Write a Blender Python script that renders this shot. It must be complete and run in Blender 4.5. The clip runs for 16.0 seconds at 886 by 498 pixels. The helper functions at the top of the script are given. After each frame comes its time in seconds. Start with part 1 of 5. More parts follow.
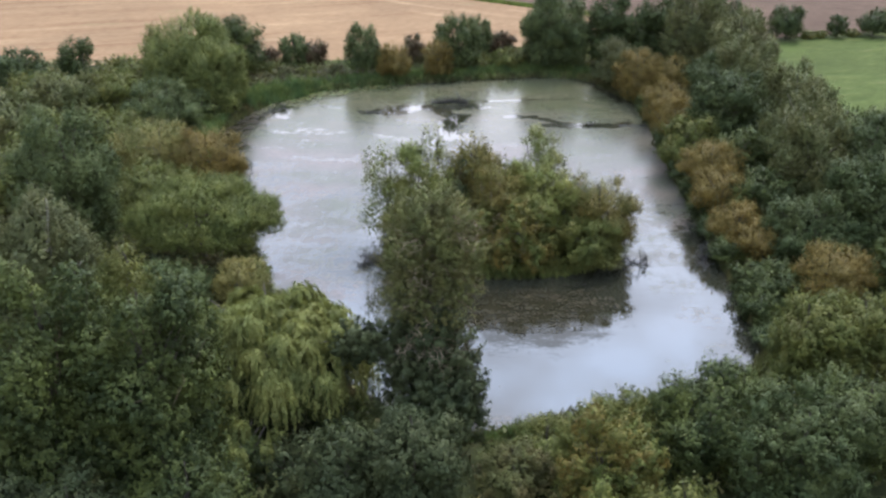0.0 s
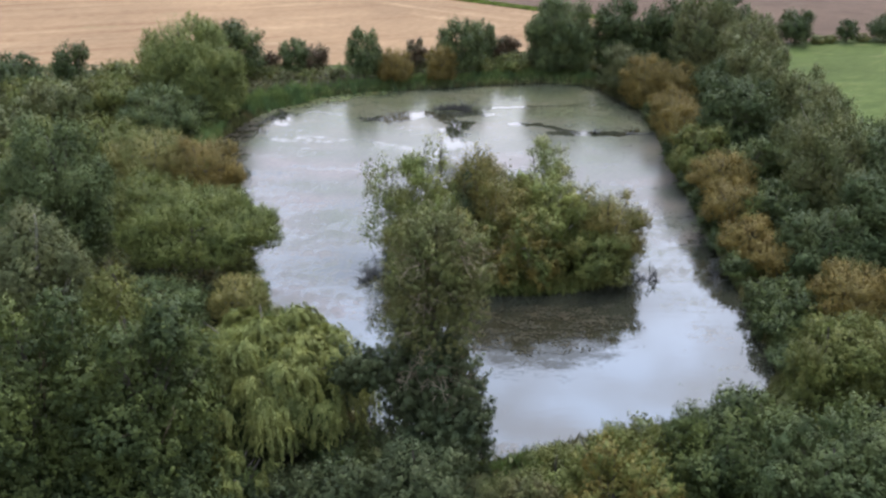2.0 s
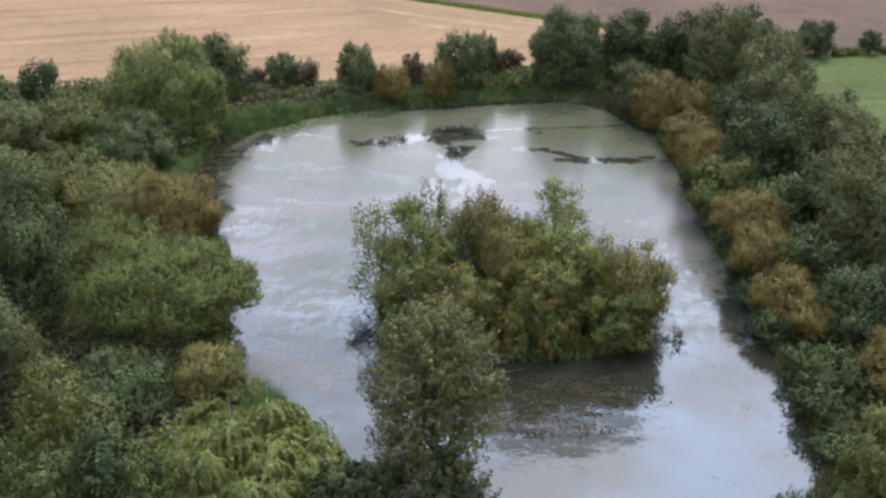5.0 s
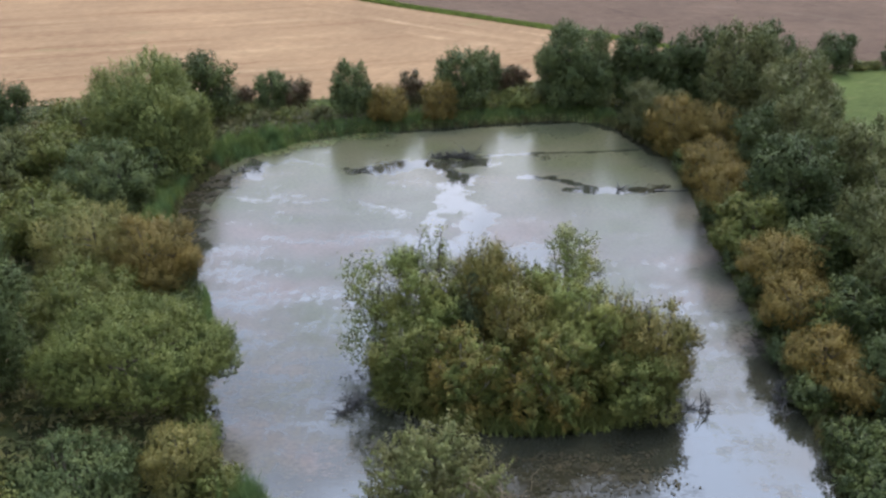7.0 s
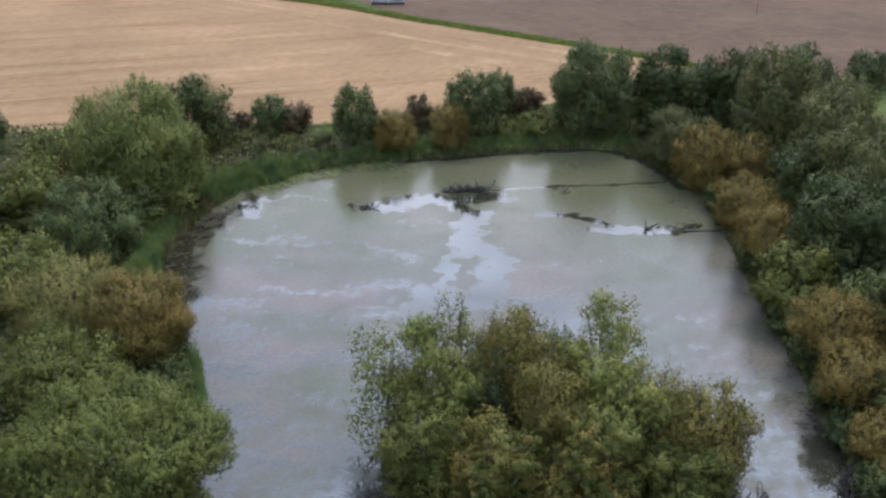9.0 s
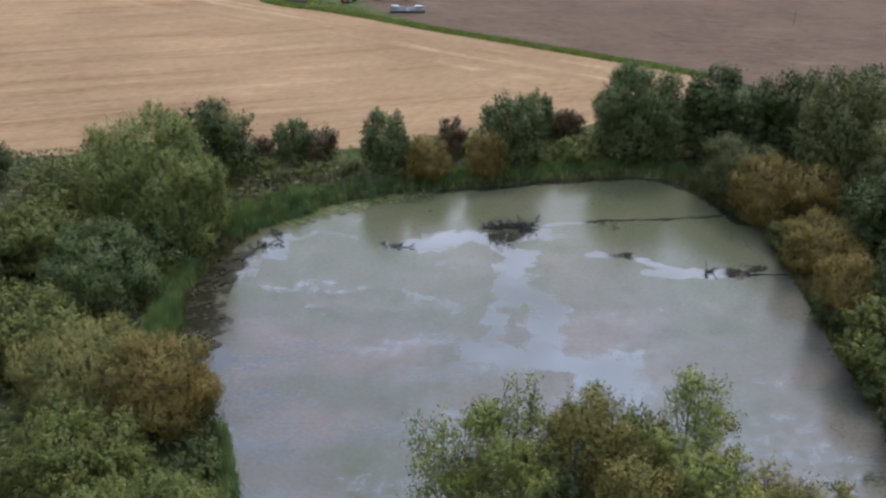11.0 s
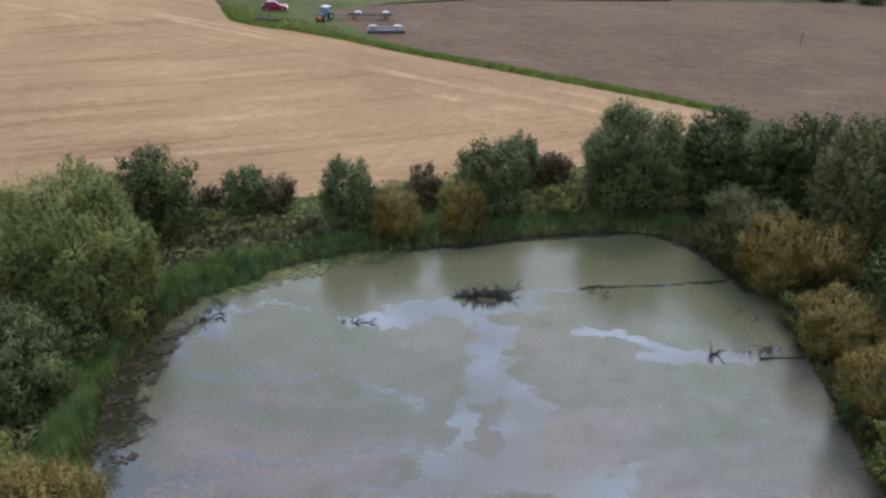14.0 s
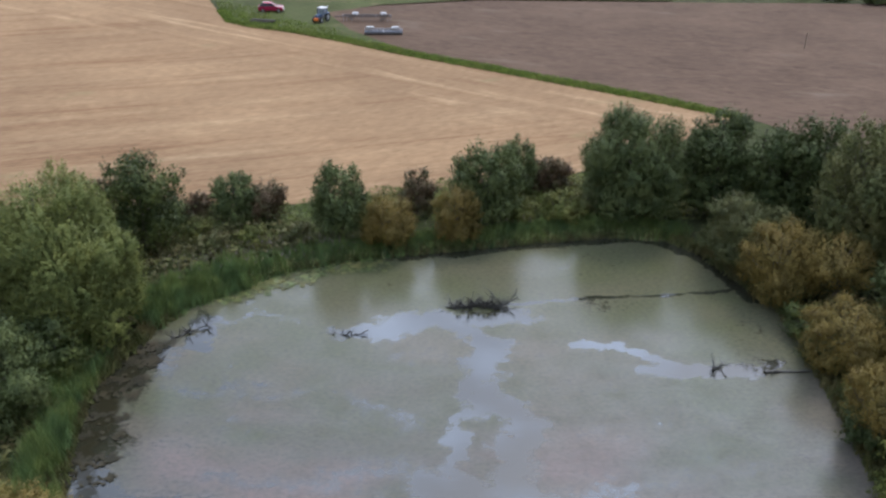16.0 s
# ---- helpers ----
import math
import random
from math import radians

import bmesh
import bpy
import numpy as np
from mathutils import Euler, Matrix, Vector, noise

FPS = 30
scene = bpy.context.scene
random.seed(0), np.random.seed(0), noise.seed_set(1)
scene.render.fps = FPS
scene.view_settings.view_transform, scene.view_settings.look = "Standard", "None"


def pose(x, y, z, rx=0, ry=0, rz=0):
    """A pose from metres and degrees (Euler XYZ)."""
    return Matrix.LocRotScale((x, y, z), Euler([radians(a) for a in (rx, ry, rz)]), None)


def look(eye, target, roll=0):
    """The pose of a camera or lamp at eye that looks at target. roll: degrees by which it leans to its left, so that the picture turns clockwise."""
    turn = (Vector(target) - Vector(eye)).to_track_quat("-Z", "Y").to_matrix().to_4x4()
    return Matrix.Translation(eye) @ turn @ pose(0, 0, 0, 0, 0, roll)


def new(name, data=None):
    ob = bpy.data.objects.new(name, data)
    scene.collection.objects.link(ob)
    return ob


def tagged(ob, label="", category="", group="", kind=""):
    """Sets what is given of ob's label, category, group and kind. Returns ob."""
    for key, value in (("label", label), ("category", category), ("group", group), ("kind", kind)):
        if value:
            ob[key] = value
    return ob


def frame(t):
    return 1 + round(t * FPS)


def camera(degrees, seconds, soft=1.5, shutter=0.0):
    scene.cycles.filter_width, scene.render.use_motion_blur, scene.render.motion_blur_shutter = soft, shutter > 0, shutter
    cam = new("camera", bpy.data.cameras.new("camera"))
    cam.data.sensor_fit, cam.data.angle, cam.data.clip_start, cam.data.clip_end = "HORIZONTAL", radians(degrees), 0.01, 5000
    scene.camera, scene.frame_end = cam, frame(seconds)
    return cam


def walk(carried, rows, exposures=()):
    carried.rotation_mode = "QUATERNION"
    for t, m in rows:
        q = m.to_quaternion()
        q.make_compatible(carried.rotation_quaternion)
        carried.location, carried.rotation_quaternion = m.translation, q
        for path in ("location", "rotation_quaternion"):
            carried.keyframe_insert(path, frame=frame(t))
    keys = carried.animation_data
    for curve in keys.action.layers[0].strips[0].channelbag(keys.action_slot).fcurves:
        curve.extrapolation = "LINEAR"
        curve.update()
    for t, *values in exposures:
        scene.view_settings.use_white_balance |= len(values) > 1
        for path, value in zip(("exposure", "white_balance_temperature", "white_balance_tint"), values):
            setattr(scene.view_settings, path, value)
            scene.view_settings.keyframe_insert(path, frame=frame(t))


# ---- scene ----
cam = camera(47.0, 16.0, soft=2.5)
PATH = [
    (0, (0.285, -1.846, 36.561), (0.283, -0.023, 35.738), 0.7),
    (0.5, (0.244, -1.626, 36.569), (0.241, 0.197, 35.747), 0.8),
    (1, (0.201, -0.995, 36.572), (0.196, 0.828, 35.75), 0.8),
    (1.5, (0.174, -0.142, 36.603), (0.168, 1.68, 35.78), 0.8),
    (2, (0.12, 1.074, 36.656), (0.115, 2.896, 35.832), 0.8),
    (2.5, (0.058, 2.451, 36.72), (0.053, 4.273, 35.896), 0.8),
    (3, (0.02, 4.07, 36.796), (0.017, 5.892, 35.97), 0.8),
    (5.5, (-0.084, 13.483, 37.275), (-0.084, 15.299, 36.436), 0.9),
    (6, (-0.101, 15.638, 37.398), (-0.101, 17.453, 36.558), 0.8),
    (6.5, (-0.163, 17.77, 37.577), (-0.162, 19.584, 36.734), 0.9),
    (7, (-0.207, 20.084, 37.763), (-0.206, 21.897, 36.917), 0.9),
    (7.5, (-0.294, 22.294, 37.904), (-0.291, 24.105, 37.055), 0.9),
    (8, (-0.409, 24.596, 38.133), (-0.405, 26.406, 37.281), 1.0),
    (8.5, (-0.84, 26.805, 38.233), (-0.834, 28.615, 37.383), 1.0),
    (9, (-1.713, 29.119, 38.361), (-1.707, 30.929, 37.511), 1.0),
    (11.5, (-5.665, 40.128, 38.992), (-5.659, 41.933, 38.131), 1.1),
    (12, (-5.436, 42.383, 39.054), (-5.43, 44.188, 38.193), 1.1),
    (12.5, (-5.012, 44.478, 38.947), (-5.005, 46.284, 38.087), 1.2),
    (13, (-4.305, 46.734, 38.929), (-4.297, 48.54, 38.069), 1.1),
    (13.5, (-3.683, 48.967, 39.005), (-3.673, 50.772, 38.144), 1.2),
    (14, (-3.14, 50.969, 39.104), (-3.126, 52.775, 38.246), 1.3),
    (14.5, (-2.694, 52.329, 39.13), (-2.68, 54.136, 38.272), 1.3),
    (15, (-2.458, 53.152, 39.103), (-2.445, 54.958, 38.245), 1.2),
    (15.5, (-2.37, 53.507, 38.902), (-2.36, 55.314, 38.045), 1.2),
    (16, (-2.396, 53.576, 38.677), (-2.388, 55.383, 37.819), 1.2),
]
walk(cam, [(t, look(eye, target, roll)) for t, eye, target, roll in PATH], exposures=[(0.0, 0.48), (8.0, 0.24), (12.0, -0.05), (16.0, -0.01)])

# ---- world, sun and exposure ----
SUN_AZ, SUN_EL = 24.0, 54.0  # degrees clockwise from the way ahead (+y), and up
world = bpy.data.worlds.new("cloudy_sky")
scene.world = world
world.use_nodes = True
wn, wl = world.node_tree.nodes, world.node_tree.links
wn.clear()
w_out = wn.new("ShaderNodeOutputWorld")
w_bg = wn.new("ShaderNodeBackground")
w_bg.inputs["Strength"].default_value = 0.138
w_sky = wn.new("ShaderNodeTexSky")
w_sky.sky_type = "NISHITA"
w_sky.sun_disc = False
w_sky.sun_elevation = radians(SUN_EL)
w_sky.sun_rotation = radians(SUN_AZ)
w_sky.dust_density = 2.0
w_co = wn.new("ShaderNodeTexCoord")
w_map = wn.new("ShaderNodeMapping")
w_map.inputs["Scale"].default_value = (1.0, 1.0, 2.6)
w_map.inputs["Location"].default_value = (3.1, 0.9, 1.2)
w_noise = wn.new("ShaderNodeTexNoise")
w_noise.inputs["Scale"].default_value = 4.4
w_noise.inputs["Detail"].default_value = 7.0
w_noise.inputs["Roughness"].default_value = 0.55
w_ramp = wn.new("ShaderNodeValToRGB")
w_ramp.color_ramp.elements[0].position, w_ramp.color_ramp.elements[1].position = 0.44, 0.58
w_mix = wn.new("ShaderNodeMix")
w_mix.data_type = "RGBA"
wl.new(w_co.outputs["Generated"], w_map.inputs["Vector"])
wl.new(w_map.outputs["Vector"], w_noise.inputs["Vector"])
wl.new(w_noise.outputs["Fac"], w_ramp.inputs["Fac"])
w_ramp.color_ramp.elements[0].color = (0.28, 0.28, 0.28, 1)
w_sep = wn.new("ShaderNodeSeparateXYZ")
wl.new(w_co.outputs["Generated"], w_sep.inputs["Vector"])
w_tint = wn.new("ShaderNodeMapRange")  # cloud is paler and warmer low down, bluer overhead
w_tint.inputs["From Min"].default_value, w_tint.inputs["From Max"].default_value = 0.3, 0.51
wl.new(w_sep.outputs["Z"], w_tint.inputs["Value"])
w_cloud = wn.new("ShaderNodeMix")
w_cloud.data_type = "RGBA"
w_cloud.inputs["A"].default_value = (12.3, 12.4, 14.2, 1)
w_cloud.inputs["B"].default_value = (11.3, 13.5, 18.4, 1)
wl.new(w_tint.outputs["Result"], w_cloud.inputs["Factor"])
wl.new(w_cloud.outputs["Result"], w_mix.inputs["B"])
w_dot = wn.new("ShaderNodeVectorMath")  # thin cloud glows on the sun's side of the sky
w_dot.operation = "DOT_PRODUCT"
w_dot.inputs[1].default_value = (0.17, 0.85, 0.5)
wl.new(w_co.outputs["Generated"], w_dot.inputs[0])
w_pos = wn.new("ShaderNodeMath")
w_pos.operation = "MAXIMUM"
w_pos.inputs[1].default_value = 0.0
wl.new(w_dot.outputs["Value"], w_pos.inputs[0])
w_pow = wn.new("ShaderNodeMath")
w_pow.operation = "POWER"
w_pow.inputs[1].default_value = 3.0
wl.new(w_pos.outputs[0], w_pow.inputs[0])
w_high = wn.new("ShaderNodeMath")
w_high.operation = "MULTIPLY_ADD"
w_high.inputs[1].default_value, w_high.inputs[2].default_value = 1.2, 0.26
wl.new(w_sep.outputs["Z"], w_high.inputs[0])
w_low = wn.new("ShaderNodeMath")
w_low.operation = "MULTIPLY_ADD"
w_low.inputs[1].default_value = 1.0
wl.new(w_pow.outputs[0], w_low.inputs[0])
wl.new(w_high.outputs[0], w_low.inputs[2])
w_gain = wn.new("ShaderNodeMix")
w_gain.data_type, w_gain.blend_type = "RGBA", "MULTIPLY"
w_gain.inputs["Factor"].default_value = 1.0
wl.new(w_ramp.outputs["Color"], w_mix.inputs["Factor"])
wl.new(w_sky.outputs["Color"], w_mix.inputs["A"])
wl.new(w_mix.outputs["Result"], w_gain.inputs["A"])
wl.new(w_low.outputs[0], w_gain.inputs["B"])
wl.new(w_gain.outputs["Result"], w_bg.inputs["Color"])
wl.new(w_bg.outputs["Background"], w_out.inputs["Surface"])

sun = new("sun", bpy.data.lights.new("sun", "SUN"))
sun.data.energy, sun.data.angle, sun.data.color = 2.1, radians(14), (1.0, 0.95, 0.88)
sun.matrix_world = look((0, 0, 0), (-math.sin(radians(SUN_AZ)) * math.cos(radians(SUN_EL)), -math.cos(radians(SUN_AZ)) * math.cos(radians(SUN_EL)), -math.sin(radians(SUN_EL))))
sun.location = (40, 60, 120)


# ---- materials ----
def material(name):
    m = bpy.data.materials.new(name)
    m.use_nodes = True
    nt = m.node_tree
    return m, nt.nodes, nt.links, nt.nodes["Principled BSDF"]


def ramp_node(nodes, stops):
    r = nodes.new("ShaderNodeValToRGB")
    while len(r.color_ramp.elements) < len(stops):
        r.color_ramp.elements.new(0.5)
    for e, (p, c) in zip(r.color_ramp.elements, stops):
        e.position, e.color = p, (*c, 1)
    return r


def noise_node(nodes, links, scale, detail=4.0, stretch=(1, 1, 1), turn=0.0, rough=0.55):
    co, mp, n = nodes.new("ShaderNodeTexCoord"), nodes.new("ShaderNodeMapping"), nodes.new("ShaderNodeTexNoise")
    mp.vector_type = "TEXTURE"
    mp.inputs["Scale"].default_value = tuple(1 / v for v in stretch)
    mp.inputs["Rotation"].default_value = (0, 0, radians(turn))
    n.inputs["Scale"].default_value, n.inputs["Detail"].default_value, n.inputs["Roughness"].default_value = scale, detail, rough
    links.new(co.outputs["Object"], mp.inputs["Vector"])
    links.new(mp.outputs["Vector"], n.inputs["Vector"])
    return n


def mixed(nodes, links, a, b, fac, kind="MIX"):
    m = nodes.new("ShaderNodeMix")
    m.data_type, m.blend_type = "RGBA", kind
    for key, v in (("A", a), ("B", b), ("Factor", fac)):
        if isinstance(v, bpy.types.NodeSocket):
            links.new(v, m.inputs[key])
        elif key == "Factor":
            m.inputs[key].default_value = v
        else:
            m.inputs[key].default_value = (*v, 1)
    return m.outputs["Result"]


def leaf_material(name, dark, mid, light, patch=None, amount=0.5, scale=0.35, glow=0.2, rough=0.55):
    """Foliage: every leaf has its own tone, broad patches lean towards the patch colour, and light comes through."""
    m, n, l, p = material(name)
    geo = n.new("ShaderNodeNewGeometry")
    soft = tuple(0.6 * a + 0.4 * b for a, b in zip(dark, mid))
    pale = tuple(0.55 * a + 0.45 * b for a, b in zip(mid, light))
    tone = ramp_node(n, ((0.0, soft), (0.3, mid), (0.7, mid), (1.0, pale)))
    l.new(geo.outputs["Random Per Island"], tone.inputs["Fac"])
    colour = tone.outputs["Color"]
    if patch:
        big = noise_node(n, l, scale, 3.0)
        cut = ramp_node(n, ((0.42, (0, 0, 0)), (0.62, (amount, amount, amount))))
        l.new(big.outputs["Fac"], cut.inputs["Fac"])
        colour = mixed(n, l, colour, patch, cut.outputs["Color"])
    fine = noise_node(n, l, 0.85, 3.0)
    shade = ramp_node(n, ((0.32, (0.64, 0.68, 0.66)), (0.68, (1.32, 1.28, 1.16))))
    l.new(fine.outputs["Fac"], shade.inputs["Fac"])
    colour = mixed(n, l, colour, shade.outputs["Color"], 1.0, "MULTIPLY")
    l.new(colour, p.inputs["Base Color"])
    p.inputs["Roughness"].default_value = rough
    p.inputs["Specular IOR Level"].default_value = 0.12
    tr = n.new("ShaderNodeBsdfTranslucent")
    l.new(colour, tr.inputs["Color"])
    mx = n.new("ShaderNodeMixShader")
    mx.inputs[0].default_value = glow * 0.7
    l.new(p.outputs[0], mx.inputs[1])
    l.new(tr.outputs[0], mx.inputs[2])
    l.new(mx.outputs[0], n["Material Output"].inputs["Surface"])
    return m


def plain_material(name, colour, rough=0.6, metal=0.0, vary=0.25, scale=6.0, bump=0.0):
    m, n, l, p = material(name)
    a = noise_node(n, l, scale, 5.0)
    r = ramp_node(n, ((0.3, tuple(c * (1 - vary) for c in colour)), (0.7, tuple(min(1, c * (1 + vary)) for c in colour))))
    l.new(a.outputs["Fac"], r.inputs["Fac"])
    l.new(r.outputs["Color"], p.inputs["Base Color"])
    p.inputs["Roughness"].default_value, p.inputs["Metallic"].default_value = rough, metal
    if bump:
        b = n.new("ShaderNodeBump")
        b.inputs["Strength"].default_value = bump
        l.new(a.outputs["Fac"], b.inputs["Height"])
        l.new(b.outputs["Normal"], p.inputs["Normal"])
    return m


def field_material(name, base, light, dark, turn, stretch, bump=0.4, blotch=0.045, extra=None, warp=0.0, cross=None):
    """Worked soil or stubble: fine grain, long streaks along the working direction and broad patches; cross is (turn, x, y, start, end) of a strip worked along its edge."""
    m, n, l, p = material(name)
    streak = noise_node(n, l, 1.0, 6.0, stretch, turn, 0.66)
    streak.inputs["Distortion"].default_value = warp
    broad = noise_node(n, l, blotch, 3.0)
    grain = noise_node(n, l, 2.2, 6.0, (0.3, 1.3, 1), turn + 6, 0.7)
    stops = ((0.3, dark), (0.48, base), (0.56, base), (0.74, light))
    r = ramp_node(n, stops)
    l.new(streak.outputs["Fac"], r.inputs["Fac"])
    g = ramp_node(n, ((0.32, (0.74, 0.72, 0.7)), (0.68, (1.22, 1.22, 1.22))))
    l.new(grain.outputs["Fac"], g.inputs["Fac"])
    b = ramp_node(n, ((0.35, (0.84, 0.83, 0.82)), (0.65, (1.1, 1.1, 1.08))))
    l.new(broad.outputs["Fac"], b.inputs["Fac"])
    c = r.outputs["Color"]
    if cross is not None:
        other = noise_node(n, l, 1.0, 5.0, stretch, cross[0], 0.66)
        other.inputs["Distortion"].default_value = warp
        r2 = ramp_node(n, ((0.28, dark), (0.46, base), (0.55, base), (0.66, tuple(1.12 * v for v in light))))
        l.new(other.outputs["Fac"], r2.inputs["Fac"])
        co, dot = n.new("ShaderNodeTexCoord"), n.new("ShaderNodeVectorMath")
        dot.operation = "DOT_PRODUCT"
        dot.inputs[1].default_value = (cross[1], cross[2], 0)
        l.new(co.outputs["Object"], dot.inputs[0])
        where = n.new("ShaderNodeMapRange")
        where.inputs["From Min"].default_value, where.inputs["From Max"].default_value = cross[3], cross[4]
        l.new(dot.outputs["Value"], where.inputs["Value"])
        ragged = noise_node(n, l, 0.12, 3.0)
        both = n.new("ShaderNodeMath")
        both.operation = "MULTIPLY_ADD"
        both.inputs[1].default_value = 1.6
        l.new(ragged.outputs["Fac"], both.inputs[0])
        l.new(where.outputs["Result"], both.inputs[2])
        w2 = ramp_node(n, ((1.0 / 2.6, (0, 0, 0)), (1.6 / 2.6, (0.9, 0.9, 0.9))))
        down = n.new("ShaderNodeMath")
        down.operation = "DIVIDE"
        down.inputs[1].default_value = 2.6
        l.new(both.outputs[0], down.inputs[0])
        l.new(down.outputs[0], w2.inputs["Fac"])
        c = mixed(n, l, c, r2.outputs["Color"], w2.outputs["Color"])
    c = mixed(n, l, c, g.outputs["Color"], 1.0, "MULTIPLY")
    c = mixed(n, l, c, b.outputs["Color"], 1.0, "MULTIPLY")
    if extra:
        tint, size, width = extra
        spots = noise_node(n, l, size, 3.0, (0.5, 1.4, 1), turn)
        sr = ramp_node(n, ((0.64, (0, 0, 0)), (0.64 + width, (0.6, 0.6, 0.6))))
        l.new(spots.outputs["Fac"], sr.inputs["Fac"])
        c = mixed(n, l, c, tint, sr.outputs["Color"])
    l.new(c, p.inputs["Base Color"])
    p.inputs["Roughness"].default_value = 0.95
    p.inputs["Specular IOR Level"].default_value = 0.08
    bp = n.new("ShaderNodeBump")
    bp.inputs["Strength"].default_value, bp.inputs["Distance"].default_value = bump, 0.15
    l.new(streak.outputs["Fac"], bp.inputs["Height"])
    l.new(bp.outputs["Normal"], p.inputs["Normal"])
    return m


LEAF = {
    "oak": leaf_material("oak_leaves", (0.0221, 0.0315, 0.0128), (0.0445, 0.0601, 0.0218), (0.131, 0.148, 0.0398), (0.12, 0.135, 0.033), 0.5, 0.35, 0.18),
    "ash": leaf_material("ash_leaves", (0.066, 0.0899, 0.0247), (0.132, 0.155, 0.0437), (0.22, 0.229, 0.0712), (0.209, 0.184, 0.0494), 0.6),
    "ivy": leaf_material("ivy_leaves", (0.0265, 0.036, 0.0161), (0.052, 0.0657, 0.0285), (0.106, 0.115, 0.0551), (0.0833, 0.09, 0.0399), 0.5),
    "grey": leaf_material("grey_leaves", (0.051, 0.06, 0.0241), (0.096, 0.108, 0.0409), (0.168, 0.172, 0.0689), (0.165, 0.146, 0.0604), 0.5),
    "willow": leaf_material("willow_leaves", (0.0469, 0.0618, 0.0181), (0.102, 0.122, 0.0344), (0.234, 0.239, 0.0766), (0.159, 0.159, 0.043), 0.5, 0.35, 0.24),
    "pale": leaf_material("pale_willow_leaves", (0.058, 0.074, 0.0246), (0.13, 0.152, 0.0462), (0.28, 0.285, 0.098), (0.19, 0.195, 0.0551), 0.5, 0.4, 0.26),
    "hedge": leaf_material("hedge_willow_leaves", (0.0338, 0.0486, 0.0207), (0.0766, 0.0991, 0.0384), (0.174, 0.196, 0.0778), (0.113, 0.129, 0.0466), 0.5, 0.4, 0.24),
    "ochre": leaf_material("ochre_leaves", (0.0935, 0.0847, 0.0286), (0.194, 0.167, 0.055), (0.314, 0.244, 0.0852), (0.11, 0.128, 0.0418), 0.75, 0.4, 0.3),
    "olive": leaf_material("olive_grey_leaves", (0.045, 0.0524, 0.0224), (0.083, 0.092, 0.0373), (0.15, 0.15, 0.066), (0.115, 0.107, 0.0426), 0.5),
    "crown": leaf_material("fading_crown_leaves", (0.06, 0.069, 0.024), (0.115, 0.123, 0.042), (0.2, 0.192, 0.072), (0.125, 0.098, 0.045), 0.45, 0.8),
    "weeping": leaf_material("weeping_willow_leaves", (0.078, 0.091, 0.029), (0.178, 0.193, 0.061), (0.385, 0.373, 0.148), (0.21, 0.205, 0.065), 0.5, 0.35, 0.3),
    "hawthorn": leaf_material("hawthorn_leaves", (0.0453, 0.0546, 0.0166), (0.1, 0.115, 0.0312), (0.2, 0.19, 0.0551), (0.15, 0.122, 0.0377), 0.4, 0.35, 0.26),
    "brown": leaf_material("browning_leaves", (0.083, 0.06, 0.0175), (0.17, 0.121, 0.034), (0.276, 0.196, 0.058), (0.12, 0.103, 0.0342), 0.5, 0.45, 0.3),
    "island": leaf_material("turning_leaves", (0.044, 0.055, 0.0165), (0.095, 0.113, 0.03), (0.2, 0.2, 0.0502), (0.19, 0.112, 0.03), 0.6, 0.75),
    "golden": leaf_material("golden_leaves", (0.0747, 0.0611, 0.0196), (0.152, 0.12, 0.0355), (0.24, 0.19, 0.058), (0.107, 0.113, 0.0318), 0.75, 0.5),
    "blue": leaf_material("dark_green_leaves", (0.026, 0.037, 0.0145), (0.051, 0.07, 0.0255), (0.1, 0.12, 0.043), (0.08, 0.09, 0.031), 0.5),
    "red": leaf_material("dark_red_leaves", (0.055, 0.038, 0.024), (0.108, 0.07, 0.042), (0.165, 0.112, 0.065), (0.066, 0.078, 0.032), 0.7, 0.6),
    "reed": leaf_material("reed_blades", (0.064, 0.09, 0.031), (0.138, 0.185, 0.059), (0.29, 0.285, 0.095), (0.07, 0.13, 0.058), 0.6, 0.5, 0.3),
    "bramble": leaf_material("bramble_leaves", (0.045, 0.052, 0.02), (0.09, 0.098, 0.035), (0.165, 0.155, 0.06), (0.115, 0.078, 0.04), 0.55, 0.45),
    "grass": leaf_material("grass_blades", (0.0605, 0.0884, 0.019), (0.099, 0.137, 0.0304), (0.165, 0.187, 0.0522), (0.132, 0.151, 0.0399), 0.6, 0.2),
    "ridge": leaf_material("field_grass_blades", (0.0892, 0.129, 0.0262), (0.143, 0.193, 0.0405), (0.226, 0.246, 0.0714), (0.178, 0.196, 0.0536), 0.6, 0.2),
    "stem": leaf_material("pale_reed_stems", (0.3, 0.31, 0.14), (0.42, 0.43, 0.2), (0.55, 0.53, 0.28)),
    "plume": leaf_material("seed_heads", (0.1, 0.085, 0.065), (0.17, 0.145, 0.115), (0.25, 0.215, 0.175)),
    "scum_and_reflection": leaf_material("dark_floating_leaves", (0.013, 0.012, 0.008), (0.028, 0.025, 0.015), (0.055, 0.05, 0.028), (0.045, 0.034, 0.02), 0.5, 0.8, 0.05, 0.5),
    "litter": leaf_material("floating_leaf_litter", (0.012, 0.012, 0.006), (0.024, 0.022, 0.011), (0.066, 0.054, 0.026), (0.045, 0.033, 0.017), 0.5, 0.8, 0.05, 0.6),
    "pad": leaf_material("lily_pads", (0.034, 0.047, 0.018), (0.07, 0.09, 0.033), (0.19, 0.195, 0.075), (0.135, 0.108, 0.0473), 0.6, 0.8, 0.05, 0.35),
}
